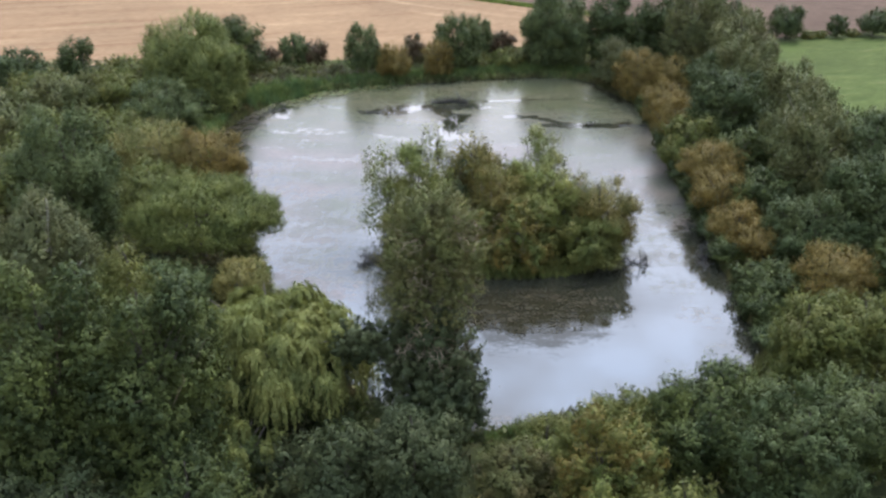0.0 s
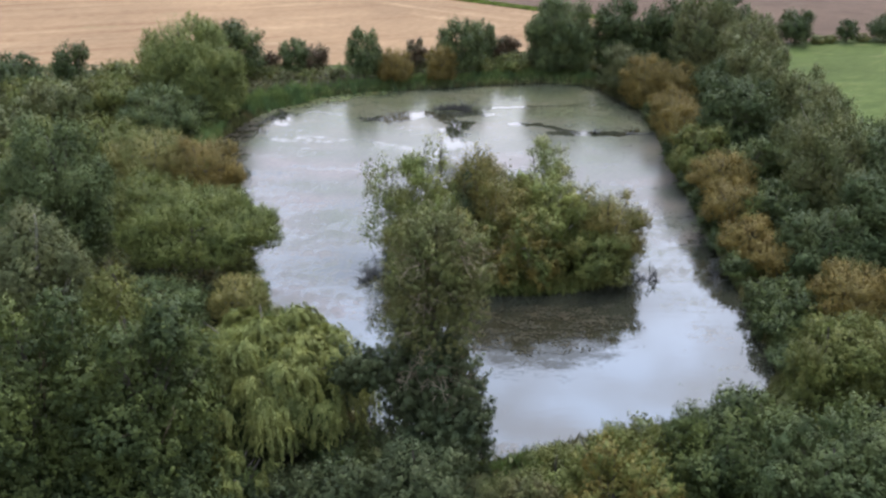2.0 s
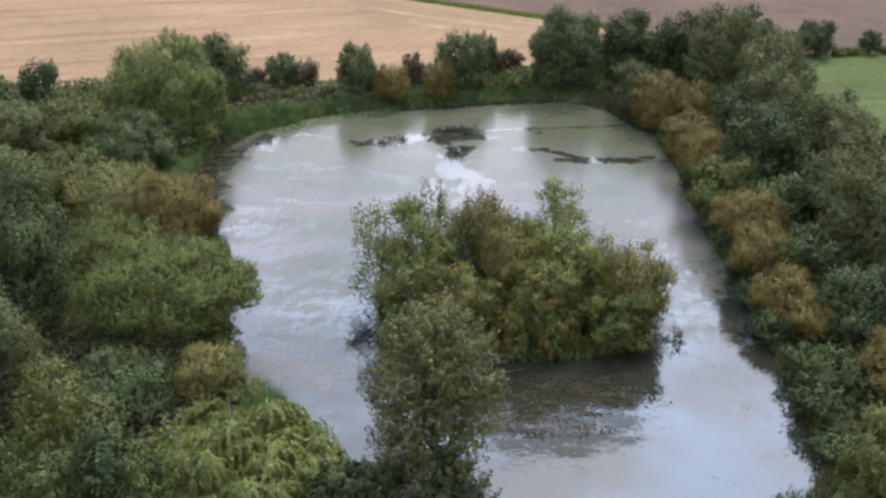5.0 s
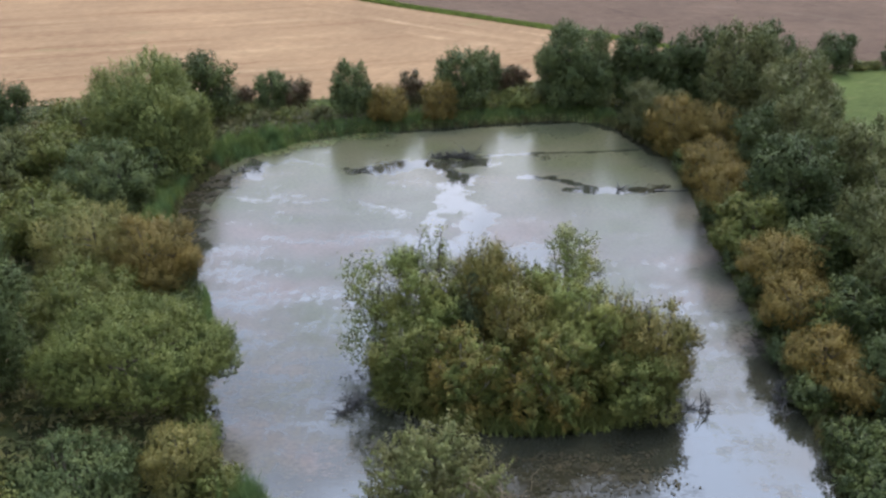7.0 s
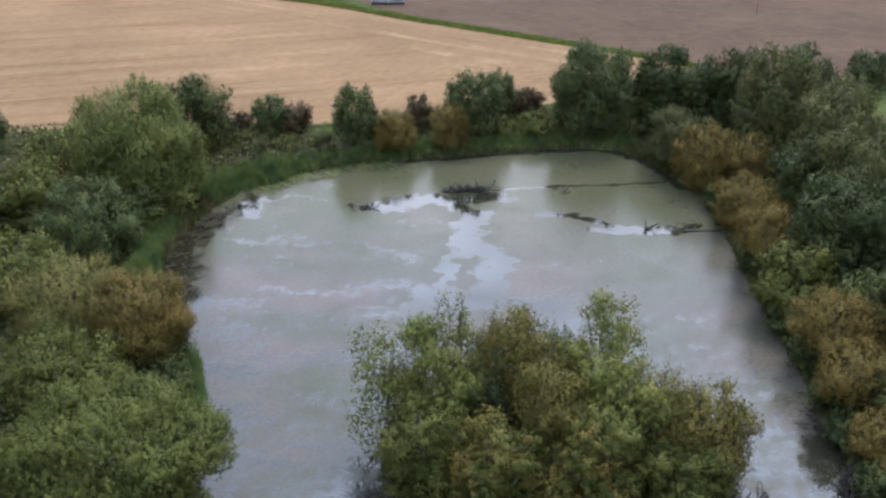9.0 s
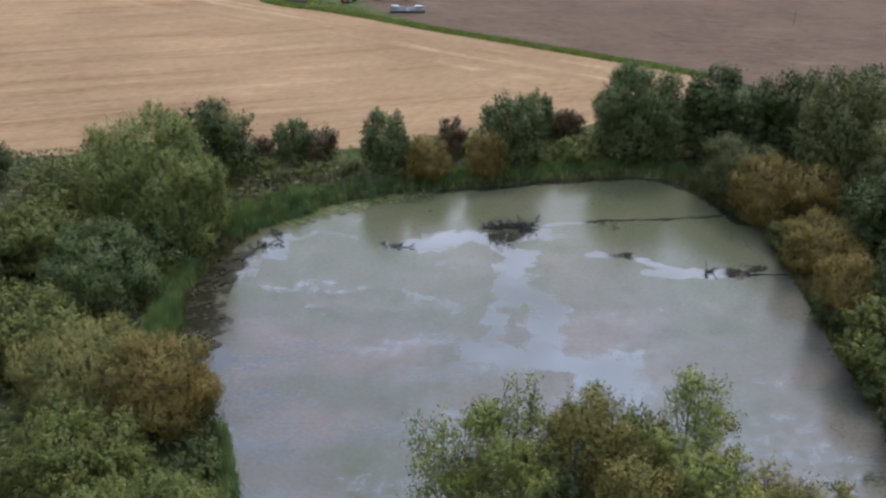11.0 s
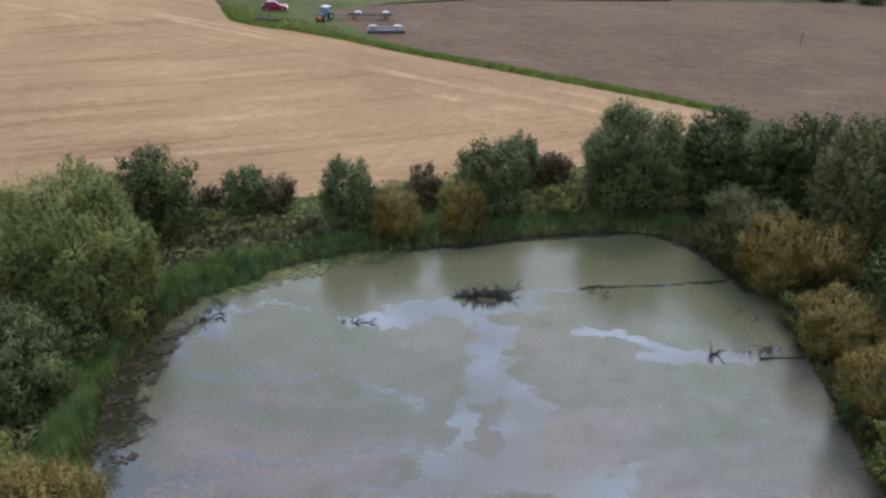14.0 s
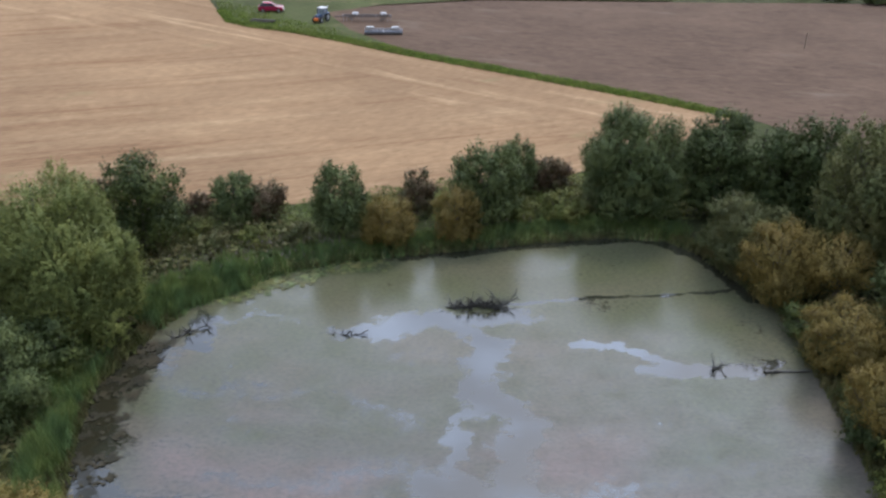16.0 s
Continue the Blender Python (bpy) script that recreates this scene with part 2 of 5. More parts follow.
BARK = plain_material("bark", (0.085, 0.07, 0.052), 0.9, vary=0.5, scale=4.0, bump=0.5)
PALE_BARK = plain_material("pale_bark", (0.32, 0.29, 0.24), 0.85, vary=0.4, scale=5.0, bump=0.3)
DEAD_TWIG = plain_material("bare_dead_twigs", (0.2, 0.15, 0.095), 0.85, vary=0.35, scale=5.0, bump=0.3)
WET_WOOD = plain_material("wet_dead_wood", (0.035, 0.032, 0.028), 0.5, vary=0.4, scale=5.0, bump=0.4)
GROUND = field_material("bank_soil_and_grass", (0.04, 0.047, 0.018), (0.068, 0.072, 0.028), (0.026, 0.024, 0.013), 0, (0.7, 0.7, 0.7), 0.9, 0.12, ((0.05, 0.038, 0.022), 0.3, 0.1))
STUBBLE = field_material("cut_stubble", (0.229, 0.146, 0.081), (0.3, 0.207, 0.119), (0.158, 0.087, 0.044), 20, (0.024, 0.46, 1), 0.2, 0.03, ((0.15, 0.145, 0.066), 0.1, 0.1), 0.8, (-32.5, 0.537, 0.844, 138, 162))
PLOUGH = field_material("harrowed_soil", (0.097, 0.064, 0.044), (0.132, 0.09, 0.064), (0.066, 0.042, 0.028), -16, (0.28, 1.1, 1), 0.5, 0.05, ((0.14, 0.108, 0.08), 0.16, 0.1), 0.8)
MEADOW = field_material("meadow_grass", (0.064, 0.083, 0.023), (0.1, 0.112, 0.034), (0.046, 0.064, 0.017), 20, (0.16, 0.4, 1), 0.8, 0.06, ((0.115, 0.115, 0.045), 0.2, 0.1), 0.6)
VERGE = field_material("verge_grass", (0.06, 0.068, 0.026), (0.115, 0.094, 0.054), (0.04, 0.052, 0.018), 0, (0.35, 0.35, 1), 0.6, 0.08, ((0.16, 0.122, 0.07), 0.3, 0.06))


def water_material():
    """Pond water, open where the 'film' value is low, under a thin skin of floating weed where it is high."""
    m, n, l, p = material("pond_water_with_weed")
    at = n.new("ShaderNodeAttribute")
    at.attribute_name = "film"
    fine = noise_node(n, l, 0.8, 7.0, (0.55, 1.2, 1), 0, 0.7)
    speck = noise_node(n, l, 3.2, 5.0, (0.8, 1.1, 1), 0, 0.7)
    add = n.new("ShaderNodeMath")
    add.operation = "MULTIPLY_ADD"
    add.inputs[1].default_value, add.inputs[2].default_value = 1.3, -0.65
    l.new(fine.outputs["Fac"], add.inputs[0])
    grit = n.new("ShaderNodeMath")
    grit.operation = "MULTIPLY_ADD"
    grit.inputs[1].default_value, grit.inputs[2].default_value = 1.1, -0.55
    l.new(speck.outputs["Fac"], grit.inputs[0])
    coarse = n.new("ShaderNodeMath")
    coarse.operation = "ADD"
    l.new(grit.outputs[0], coarse.inputs[0])
    l.new(add.outputs[0], coarse.inputs[1])
    both = n.new("ShaderNodeMath")
    both.operation = "ADD"
    l.new(at.outputs["Fac"], both.inputs[0])
    l.new(coarse.outputs[0], both.inputs[1])
    cut = ramp_node(n, ((0.33, (0, 0, 0)), (0.7, (1, 1, 1))))
    l.new(both.outputs[0], cut.inputs["Fac"])
    hue = noise_node(n, l, 0.11, 4.0, (0.8, 1.2, 1))
    weed = ramp_node(n, ((0.35, (0.064, 0.067, 0.044)), (0.5, (0.078, 0.072, 0.058)), (0.68, (0.108, 0.086, 0.076))))
    l.new(hue.outputs["Fac"], weed.inputs["Fac"])
    lush = n.new("ShaderNodeAttribute")
    lush.attribute_name = "lush"
    greener = mixed(n, l, weed.outputs["Color"], (0.072, 0.074, 0.034), lush.outputs["Fac"])
    dots = ramp_node(n, ((0.34, (0.74, 0.77, 0.72)), (0.5, (1, 1, 1)), (0.68, (1.24, 1.2, 1.12))))
    l.new(speck.outputs["Fac"], dots.inputs["Fac"])
    c = mixed(n, l, greener, dots.outputs["Color"], 1.0, "MULTIPLY")
    c = mixed(n, l, (0.021, 0.021, 0.014), c, cut.outputs["Color"])
    # brown scum tone that also paints in dark reflections of island and bank trees
    scum_and_reflection = n.new("ShaderNodeAttribute")
    scum_and_reflection.attribute_name = "scum_and_reflection"
    dark_sum = n.new("ShaderNodeMath")
    dark_sum.operation = "ADD"
    l.new(scum_and_reflection.outputs["Fac"], dark_sum.inputs[0])
    l.new(coarse.outputs[0], dark_sum.inputs[1])
    reflected_dark = ramp_node(n, ((0.42, (0, 0, 0)), (0.75, (1, 1, 1))))
    l.new(dark_sum.outputs[0], reflected_dark.inputs["Fac"])
    c = mixed(n, l, c, (0.02, 0.018, 0.01), reflected_dark.outputs["Color"])
    l.new(c, p.inputs["Base Color"])
    r = n.new("ShaderNodeMapRange")
    r.inputs["To Min"].default_value, r.inputs["To Max"].default_value = 0.02, 0.2
    l.new(cut.outputs["Color"], r.inputs["Value"])
    l.new(r.outputs["Result"], p.inputs["Roughness"])
    p.inputs["IOR"].default_value = 1.6
    sp = n.new("ShaderNodeMapRange")
    sp.inputs["To Min"].default_value, sp.inputs["To Max"].default_value = 0.62, 0.27
    l.new(cut.outputs["Color"], sp.inputs["Value"])
    patchy = noise_node(n, l, 0.42, 8.0, (0.8, 1.1, 1), 8, 0.78)  # thinner and thicker weed
    thin = n.new("ShaderNodeMapRange")
    thin.inputs["From Min"].default_value, thin.inputs["From Max"].default_value = 0.3, 0.7
    thin.inputs["To Min"].default_value, thin.inputs["To Max"].default_value = 0.06, 0.22
    l.new(patchy.outputs["Fac"], thin.inputs["Value"])
    l.new(thin.outputs["Result"], sp.inputs["To Max"])
    dull = n.new("ShaderNodeMapRange")
    dull.inputs["To Min"].default_value, dull.inputs["To Max"].default_value = 1.0, 0.2
    l.new(reflected_dark.outputs["Color"], dull.inputs["Value"])
    gloss = n.new("ShaderNodeMath")
    gloss.operation = "MULTIPLY"
    l.new(sp.outputs["Result"], gloss.inputs[0])
    l.new(dull.outputs["Result"], gloss.inputs[1])
    l.new(gloss.outputs[0], p.inputs["Specular IOR Level"])
    rip = noise_node(n, l, 1.3, 4.0, (0.6, 1.6, 1))
    b = n.new("ShaderNodeBump")
    b.inputs["Strength"].default_value, b.inputs["Distance"].default_value = 0.1, 0.02
    l.new(rip.outputs["Fac"], b.inputs["Height"])
    l.new(b.outputs["Normal"], p.inputs["Normal"])
    return m


WATER = water_material()


# ---- mesh helpers ----
def raw_mesh(name, verts, faces, mat, smooth=False):
    """A mesh from an (n, 3) array and an (m, k) array of corner indices."""
    verts, faces = np.asarray(verts, np.float32), np.asarray(faces, np.int32)
    me = bpy.data.meshes.new(name)
    k = faces.shape[1]
    me.vertices.add(len(verts))
    me.vertices.foreach_set("co", verts.ravel())
    me.loops.add(faces.size)
    me.loops.foreach_set("vertex_index", faces.ravel())
    me.polygons.add(len(faces))
    me.polygons.foreach_set("loop_start", np.arange(0, faces.size, k, dtype=np.int32))
    if smooth:
        me.polygons.foreach_set("use_smooth", np.ones(len(faces), bool))
    me.materials.append(mat)
    me.update()
    me.validate()
    return me


def part(name, bm, mat, parent=None, label=""):
    """Links a bmesh or a ready mesh as one object under a thing or a part."""
    if isinstance(bm, bmesh.types.BMesh):
        me = bpy.data.meshes.new(name)
        bm.to_mesh(me)
        bm.free()
        me.materials.append(mat)
    else:
        me = bm
    ob = new(name, me)
    if parent:
        ob.parent = parent
    if label:
        ob["label"] = label
    return ob


def unit(v):
    return v / np.maximum(np.linalg.norm(v, axis=-1, keepdims=True), 1e-9)


def leaves(name, mat, c, nrm, along, length, width):
    """A mesh of pointed leaves: centres, facing directions, growing directions, sizes."""
    nrm = unit(nrm)
    along = unit(along - (along * nrm).sum(1, keepdims=True) * nrm)
    side = np.cross(nrm, along)
    length, width = np.reshape(length, (-1, 1)), np.reshape(width, (-1, 1))
    v = np.stack([c + side * width * 0.5 - along * length * 0.4, c + along * length * 0.6 + nrm * length * 0.05, c - side * width * 0.5 - along * length * 0.4], 1)
    f = np.arange(len(c) * 3).reshape(-1, 3)
    return raw_mesh(name, v.reshape(-1, 3), f, mat)


def tubes(name, mat, paths, sides=6):
    """Tapered round limbs: each path is (points (n, 3), radii (n,))."""
    vs, fs, o = [], [], 0
    a = np.linspace(0, 2 * np.pi, sides, endpoint=False)
    for pts, rad in paths:
        pts, rad = np.asarray(pts, float), np.asarray(rad, float)
        d = unit(np.gradient(pts, axis=0))
        ref = np.where(np.abs(d[:, 2:3]) > 0.9, np.array([[1.0, 0, 0]]), np.array([[0, 0, 1.0]]))
        u = unit(np.cross(d, ref))
        w = np.cross(d, u)
        ring = pts[:, None] + rad[:, None, None] * (np.cos(a)[None, :, None] * u[:, None] + np.sin(a)[None, :, None] * w[:, None])
        n = len(pts)
        vs.append(ring.reshape(-1, 3))
        i, j = np.meshgrid(np.arange(n - 1), np.arange(sides), indexing="ij")
        k = (j + 1) % sides
        fs.append((o + np.stack([i * sides + j, i * sides + k, (i + 1) * sides + k, (i + 1) * sides + j], -1)).reshape(-1, 4))
        o += n * sides
    return raw_mesh(name, np.concatenate(vs), np.concatenate(fs), mat, True)


def limb(rng, a, b, r0, r1, bend=0.12, n=7):
    """A crooked tapering path from a to b."""
    a, b = np.asarray(a, float), np.asarray(b, float)
    t = np.linspace(0, 1, n)[:, None]
    span = np.linalg.norm(b - a)
    wob = np.cumsum(rng.normal(0, bend * span / n, (n, 3)), 0)
    wob -= t * wob[-1]
    return a + (b - a) * t + wob, r0 + (r1 - r0) * t[:, 0] ** 0.8


def sphere_dirs(rng, n, low=-0.35):
    z = rng.uniform(low, 1, n)
    a = rng.uniform(0, 2 * np.pi, n)
    s = np.sqrt(1 - z * z)
    return np.stack([s * np.cos(a), s * np.sin(a), z], 1)


# ---- trees and bushes ----
def crown_points(rng, blobs, count, spray, low=-0.5, ragged=0.16, fill=0.14, upright=0.45, stout=0.5, soft=0.5, packed=1.0):
    """Leaf places, facing and growing directions and relative sizes for a crown of lobes: each lobe bristles with tapering leafy sprays of uneven reach, over larger, darker inner leaves."""
    area = np.array([(b[3] * b[4] * b[5]) ** (2 / 3) for b in blobs])
    share = (count * area / area.sum()).astype(int)
    out_c, out_n, out_a, out_s = [], [], [], []
    for (cx, cy, cz, rx, ry, rz), k in zip(blobs, share):
        rad, mid = np.array([rx, ry, rz]), np.array([cx, cy, cz])
        mean = float(np.mean(rad))
        sp = min(spray, 0.5 * mean)
        m = max(10, int(9.0 * packed * (1 - low) * 0.5 * (mean / (sp * (0.55 + stout))) ** 2))
        u = sphere_dirs(rng, m, low)
        o = mid + u * rad * (0.84 + rng.normal(0, ragged * 0.6, m).clip(-0.28, 0.2))[:, None]
        face = unit(u / rad)
        w = unit(face * 0.8 + rng.normal(0, 0.28, (m, 3)) + np.array([0, 0, upright]))
        span = sp * rng.uniform(0.8, 1.9, m)
        which = rng.integers(0, m, k)
        t = rng.uniform(-0.3, 1.0, k)
        side = rng.normal(0, 1, (k, 3))
        side = unit(side - (side * w[which]).sum(1, keepdims=True) * w[which])
        wide = sp * stout * np.clip(1.05 - 0.85 * np.abs(t - 0.1), 0.12, 1) * rng.uniform(0.3, 1.0, k) ** 0.5
        out_c.append(o[which] + w[which] * (span[which] * t)[:, None] + side * wide[:, None])
        out_n.append(unit(soft * side + 0.8 * face[which] + (0.25 * np.clip(t, 0, 1))[:, None] * w[which] + rng.normal(0, 0.22, (k, 3)) + np.array([0, 0, 0.12])))
        out_a.append(w[which] + 0.5 * side + rng.normal(0, 0.35, (k, 3)))
        out_s.append(1.15 - 0.4 * t)
        q = int(k * fill)
        x = sphere_dirs(rng, q, -0.8)
        out_c.append(mid + x * rad * rng.uniform(0.45, 0.76, q)[:, None])
        out_n.append(unit(x + rng.normal(0, 0.4, (q, 3))))
        out_a.append(rng.normal(0, 1, (q, 3)))
        out_s.append(np.full(q, 1.6))
    return np.concatenate(out_c), np.concatenate(out_n), np.concatenate(out_a), np.concatenate(out_s)


SEED = [100]
FINE = 0.76  # size of all leaves


def tree(name, label, kind, x, y, top, r, base=0.6, low=0.12, lobes=5, leaf=0.3, slim=0.5, dense=1.95, droop=0.0, ragged=0.16, ry=0.0, bark=None, group="", shape=1.0, stems=1, fill=0.14, thick=1.0, core=0.0, rise=None, twigs=0):
    """A tree or bush: tapered trunk with limbs, and a crown of lobes that fills from low * height up to the top."""
    SEED[0] += 1
    rng = np.random.default_rng(SEED[0])
    h = top - base
    ry = ry or r
    z0 = base + low * h
    mid, half = (z0 + top) / 2, (top - z0) / 2
    # local coordinates: the foot of the stem is the origin
    plumed = kind in ("willow", "pale", "hedge", "grey", "weeping")
    fuzzy = kind in ("brown", "ochre", "golden")
    core = core or ((0.82 if r > 5 else 0.72) if plumed else 0.8 if fuzzy else 0.64)
    blobs = [(0, 0, mid - base - 0.05 * half, r * core, ry * core, half * (0.3 + 0.7 * core + 0.09) * shape)]
    for i in range(lobes * (3 if plumed else 2)):
        a = 2 * np.pi * (i * 0.382 + rng.uniform(-0.06, 0.06))
        e = rng.uniform(-0.5, 0.95)
        s = rng.uniform(0.28, 0.44) * (1 - 0.35 * max(e, 0)) * (0.75 if plumed or fuzzy else 1)
        flat = math.sqrt(1 - e * e)
        blobs.append((math.cos(a) * flat * r * (0.97 - s), math.sin(a) * flat * ry * (0.97 - s), mid - base + e * half * (1 - s * 0.8), r * s, ry * s, half * s * rng.uniform(0.8, 1.1) * (1.35 if plumed else 1)))
    if low < 0.06:
        for i in range(max(lobes, 4)):
            a = 2 * np.pi * (i + rng.uniform(-0.3, 0.3)) / max(lobes, 4)
            s = rng.uniform(0.32, 0.44)
            blobs.append((math.cos(a) * r * (0.9 - s), math.sin(a) * ry * (0.9 - s), h * rng.uniform(0.16, 0.3), r * s, ry * s, h * rng.uniform(0.18, 0.28)))
    area = sum(4 * math.pi * ((b[3] * b[4] * b[5]) ** (2 / 3)) for b in blobs)
    count = int(min(80000, dense * area * 0.26 / (FINE * FINE * leaf * leaf * slim * 0.55)))
    c, nn, along, rel = crown_points(rng, blobs, count, 0.36 + 0.7 * max(leaf - 0.2, 0), ragged=ragged, fill=fill, upright=rise if rise is not None else 1.0 if plumed or fuzzy else 0.5, stout=0.36 if plumed else 0.34 if fuzzy else 0.55, soft=0.5 if plumed else 0.25 if fuzzy else 0.42, packed=1.3 if plumed else 2.0 if fuzzy else 1.15)
    keep = c[:, 2] > 0.02
    c, nn, along, rel = c[keep], nn[keep], along[keep], rel[keep]
    k = len(c)
    along = along + np.array([0, 0, -droop * 3])
    size = FINE * leaf * rel * rng.uniform(0.65, 1.3, k)
    root = new(name)
    root.matrix_world = pose(x, y, base)
    part("crown", leaves("crown", LEAF[kind], c, nn, along, size, size * slim), None, root)
    tr = thick * max(0.05, 0.02 * h + 0.012 * r * 2)
    trunks = []
    for _ in range(stems):
        foot = np.array([rng.normal(0, 0.25), rng.normal(0, 0.25), -0.5]) if stems > 1 else np.array([0, 0, -0.5])
        head = np.array([rng.normal(0, 0.12 + 0.3 * (stems > 1)) * r, rng.normal(0, 0.12 + 0.3 * (stems > 1)) * ry, h * 0.86])
        trunks.append(limb(rng, foot, head, tr * (1 if stems == 1 else 0.6), tr * 0.18, 0.1, 9))
        part("trunk", tubes("trunk", bark or BARK, trunks[-1:]), None, root)
    for b in blobs[1:8]:
        src, rads = trunks[rng.integers(0, stems)]
        i = int(rng.integers(2, 6))
        end = np.array(b[:3]) + np.array([b[0] * 0.12, b[1] * 0.12, b[5] * 0.1])
        bough = limb(rng, src[i], end, rads[i] * 0.6, 0.02, 0.18)
        sprigs = [limb(rng, bough[0][3], end + rng.normal(0, 0.35, 3) * b[3], rads[i] * 0.3, 0.012, 0.2, 5) for _ in range(2)]
        part("limb", tubes("limb", bark or BARK, [bough] + sprigs, 5), None, root)
    for i in range(twigs):  # bare shoots that show among the leaves
        src, rads = trunks[rng.integers(0, stems)]
        d = sphere_dirs(rng, 1, -0.1)[0]
        end = np.array([d[0] * r, d[1] * ry, mid - base + d[2] * half]) * rng.uniform(0.78, 0.97)
        shoot = limb(rng, src[int(rng.integers(1, 5))], end, 0.042, 0.016, 0.16, 9)
        forks = [limb(rng, shoot[0][int(rng.integers(4, 7))], end + rng.normal(0, 0.5, 3), 0.03, 0.012, 0.3, 5) for _ in range(2)]
        part("bare_branch", tubes("bare_branch", DEAD_TWIG, [shoot] + forks, 5), None, root, "bare pale branch")
    return tagged(root, label, "tree" if "tree" in name or "willow" in name else "bush", group)


# ---- the pond and the ground ----
SHORE = np.array([(3, 50.5), (9, 53), (15, 55), (20.5, 57), (23.8, 61.5), (24.2, 75), (24.5, 90), (24.6, 104), (25.2, 118), (25.0, 125), (22.6, 131), (20.8, 135.4), (18.2, 138), (14, 138.6), (9, 137.6),
                  (3.8, 136.4), (-1.2, 135), (-6.2, 133.9), (-10.9, 132.2), (-15.4, 130.2), (-19.6, 126.6), (-22.2, 124), (-24.0, 119), (-26.0, 112), (-25.4, 106), (-24.2, 100), (-20, 90), (-17.5, 80), (-14.4, 70), (-10, 62.5), (-6, 56), (-2, 51.5)], float)
ISLAND = (5.4, 80.2, 9.6, 6.3)


def shore_distance(p):
    """Metres from the shoreline, negative over the water."""
    a, b = SHORE, np.roll(SHORE, -1, 0)
    best = np.full(len(p), 1e9)
    inside = np.zeros(len(p), bool)
    for (x0, y0), (x1, y1) in zip(a, b):
        d = np.array([x1 - x0, y1 - y0])
        t = (((p - [x0, y0]) @ d) / (d @ d)).clip(0, 1)
        best = np.minimum(best, np.hypot(p[:, 0] - x0 - t * d[0], p[:, 1] - y0 - t * d[1]))
        cross = (y0 > p[:, 1]) != (y1 > p[:, 1])
        inside ^= cross & (p[:, 0] < (x1 - x0) * (p[:, 1] - y0) / (y1 - y0 + 1e-12) + x0)
    return np.where(inside, -best, best)


def island_distance(p):
    q = np.hypot((p[:, 0] - ISLAND[0]) / ISLAND[2], (p[:, 1] - ISLAND[1]) / ISLAND[3])
    return (q - 1) * 7


def waves(p, f, seed):
    """Smooth pseudo-random values of about -1 to 1."""
    rng = np.random.default_rng(seed)
    v = np.zeros(len(p))
    for i in range(5):
        k = rng.normal(0, f * (1 + 0.6 * i), 2)
        v += np.sin(p @ k + rng.uniform(0, 7)) / (1 + 0.5 * i)
    return v / 2.2


def ground_height(p):
    d = shore_distance(p) + 0.5 * waves(p, 0.6, 3)
    z = np.interp(d, [-6, -0.4, 0.2, 1.0, 4.0, 9.0], [-1.4, -0.35, 0.05, 0.4, 0.7, 0.8])
    e = island_distance(p) + 0.3 * waves(p, 0.8, 4)
    z = np.maximum(z, np.interp(e, [-5, -1.0, -0.2, 1.5], [0.6, 0.35, 0.0, -1.4]))
    rough = np.interp(d, [0, 2, 6, 10], [0, 0.12, 0.12, 0.0])
    return z + rough * waves(p, 1.5, 5)


def grid_mesh(name, xs, ys, height, mat):
    gx, gy = np.meshgrid(xs, ys)
    p = np.stack([gx.ravel(), gy.ravel()], 1)
    v = np.column_stack([p, height(p)])
    n, m = len(xs), len(ys)
    i, j = np.meshgrid(np.arange(n - 1), np.arange(m - 1))
    f = np.stack([j * n + i, j * n + i + 1, (j + 1) * n + i + 1, (j + 1) * n + i], -1).reshape(-1, 4)
    return raw_mesh(name, v, f, mat, True), p


near_x = np.concatenate([[-3500, -1500, -600, -250, -120], np.arange(-70, 70.5, 1.0), [120, 250, 600, 1500, 3500]])
near_y = np.concatenate([[-3000, -1000, -300, -80, -20], np.arange(10, 165, 1.0), [200, 260, 400, 900, 3000]])
ground_me, _ = grid_mesh("ground", near_x, near_y, ground_height, GROUND)
tagged(part("ground", ground_me, None), "dark earth and rough grass banks round a pond", "ground", kind="structure")


def near_line(p, pts, width):
    """1 on a line of points and 0 past its width, softly."""
    best = np.full(len(p), 1e9)
    for (x0, y0), (x1, y1) in zip(pts[:-1], pts[1:]):
        d = np.array([x1 - x0, y1 - y0])
        t = (((p - [x0, y0]) @ d) / (d @ d)).clip(0, 1)
        best = np.minimum(best, np.hypot(p[:, 0] - x0 - t * d[0], (p[:, 1] - y0 - t * d[1])))
    return np.clip(1.15 - best / width, 0, 1)


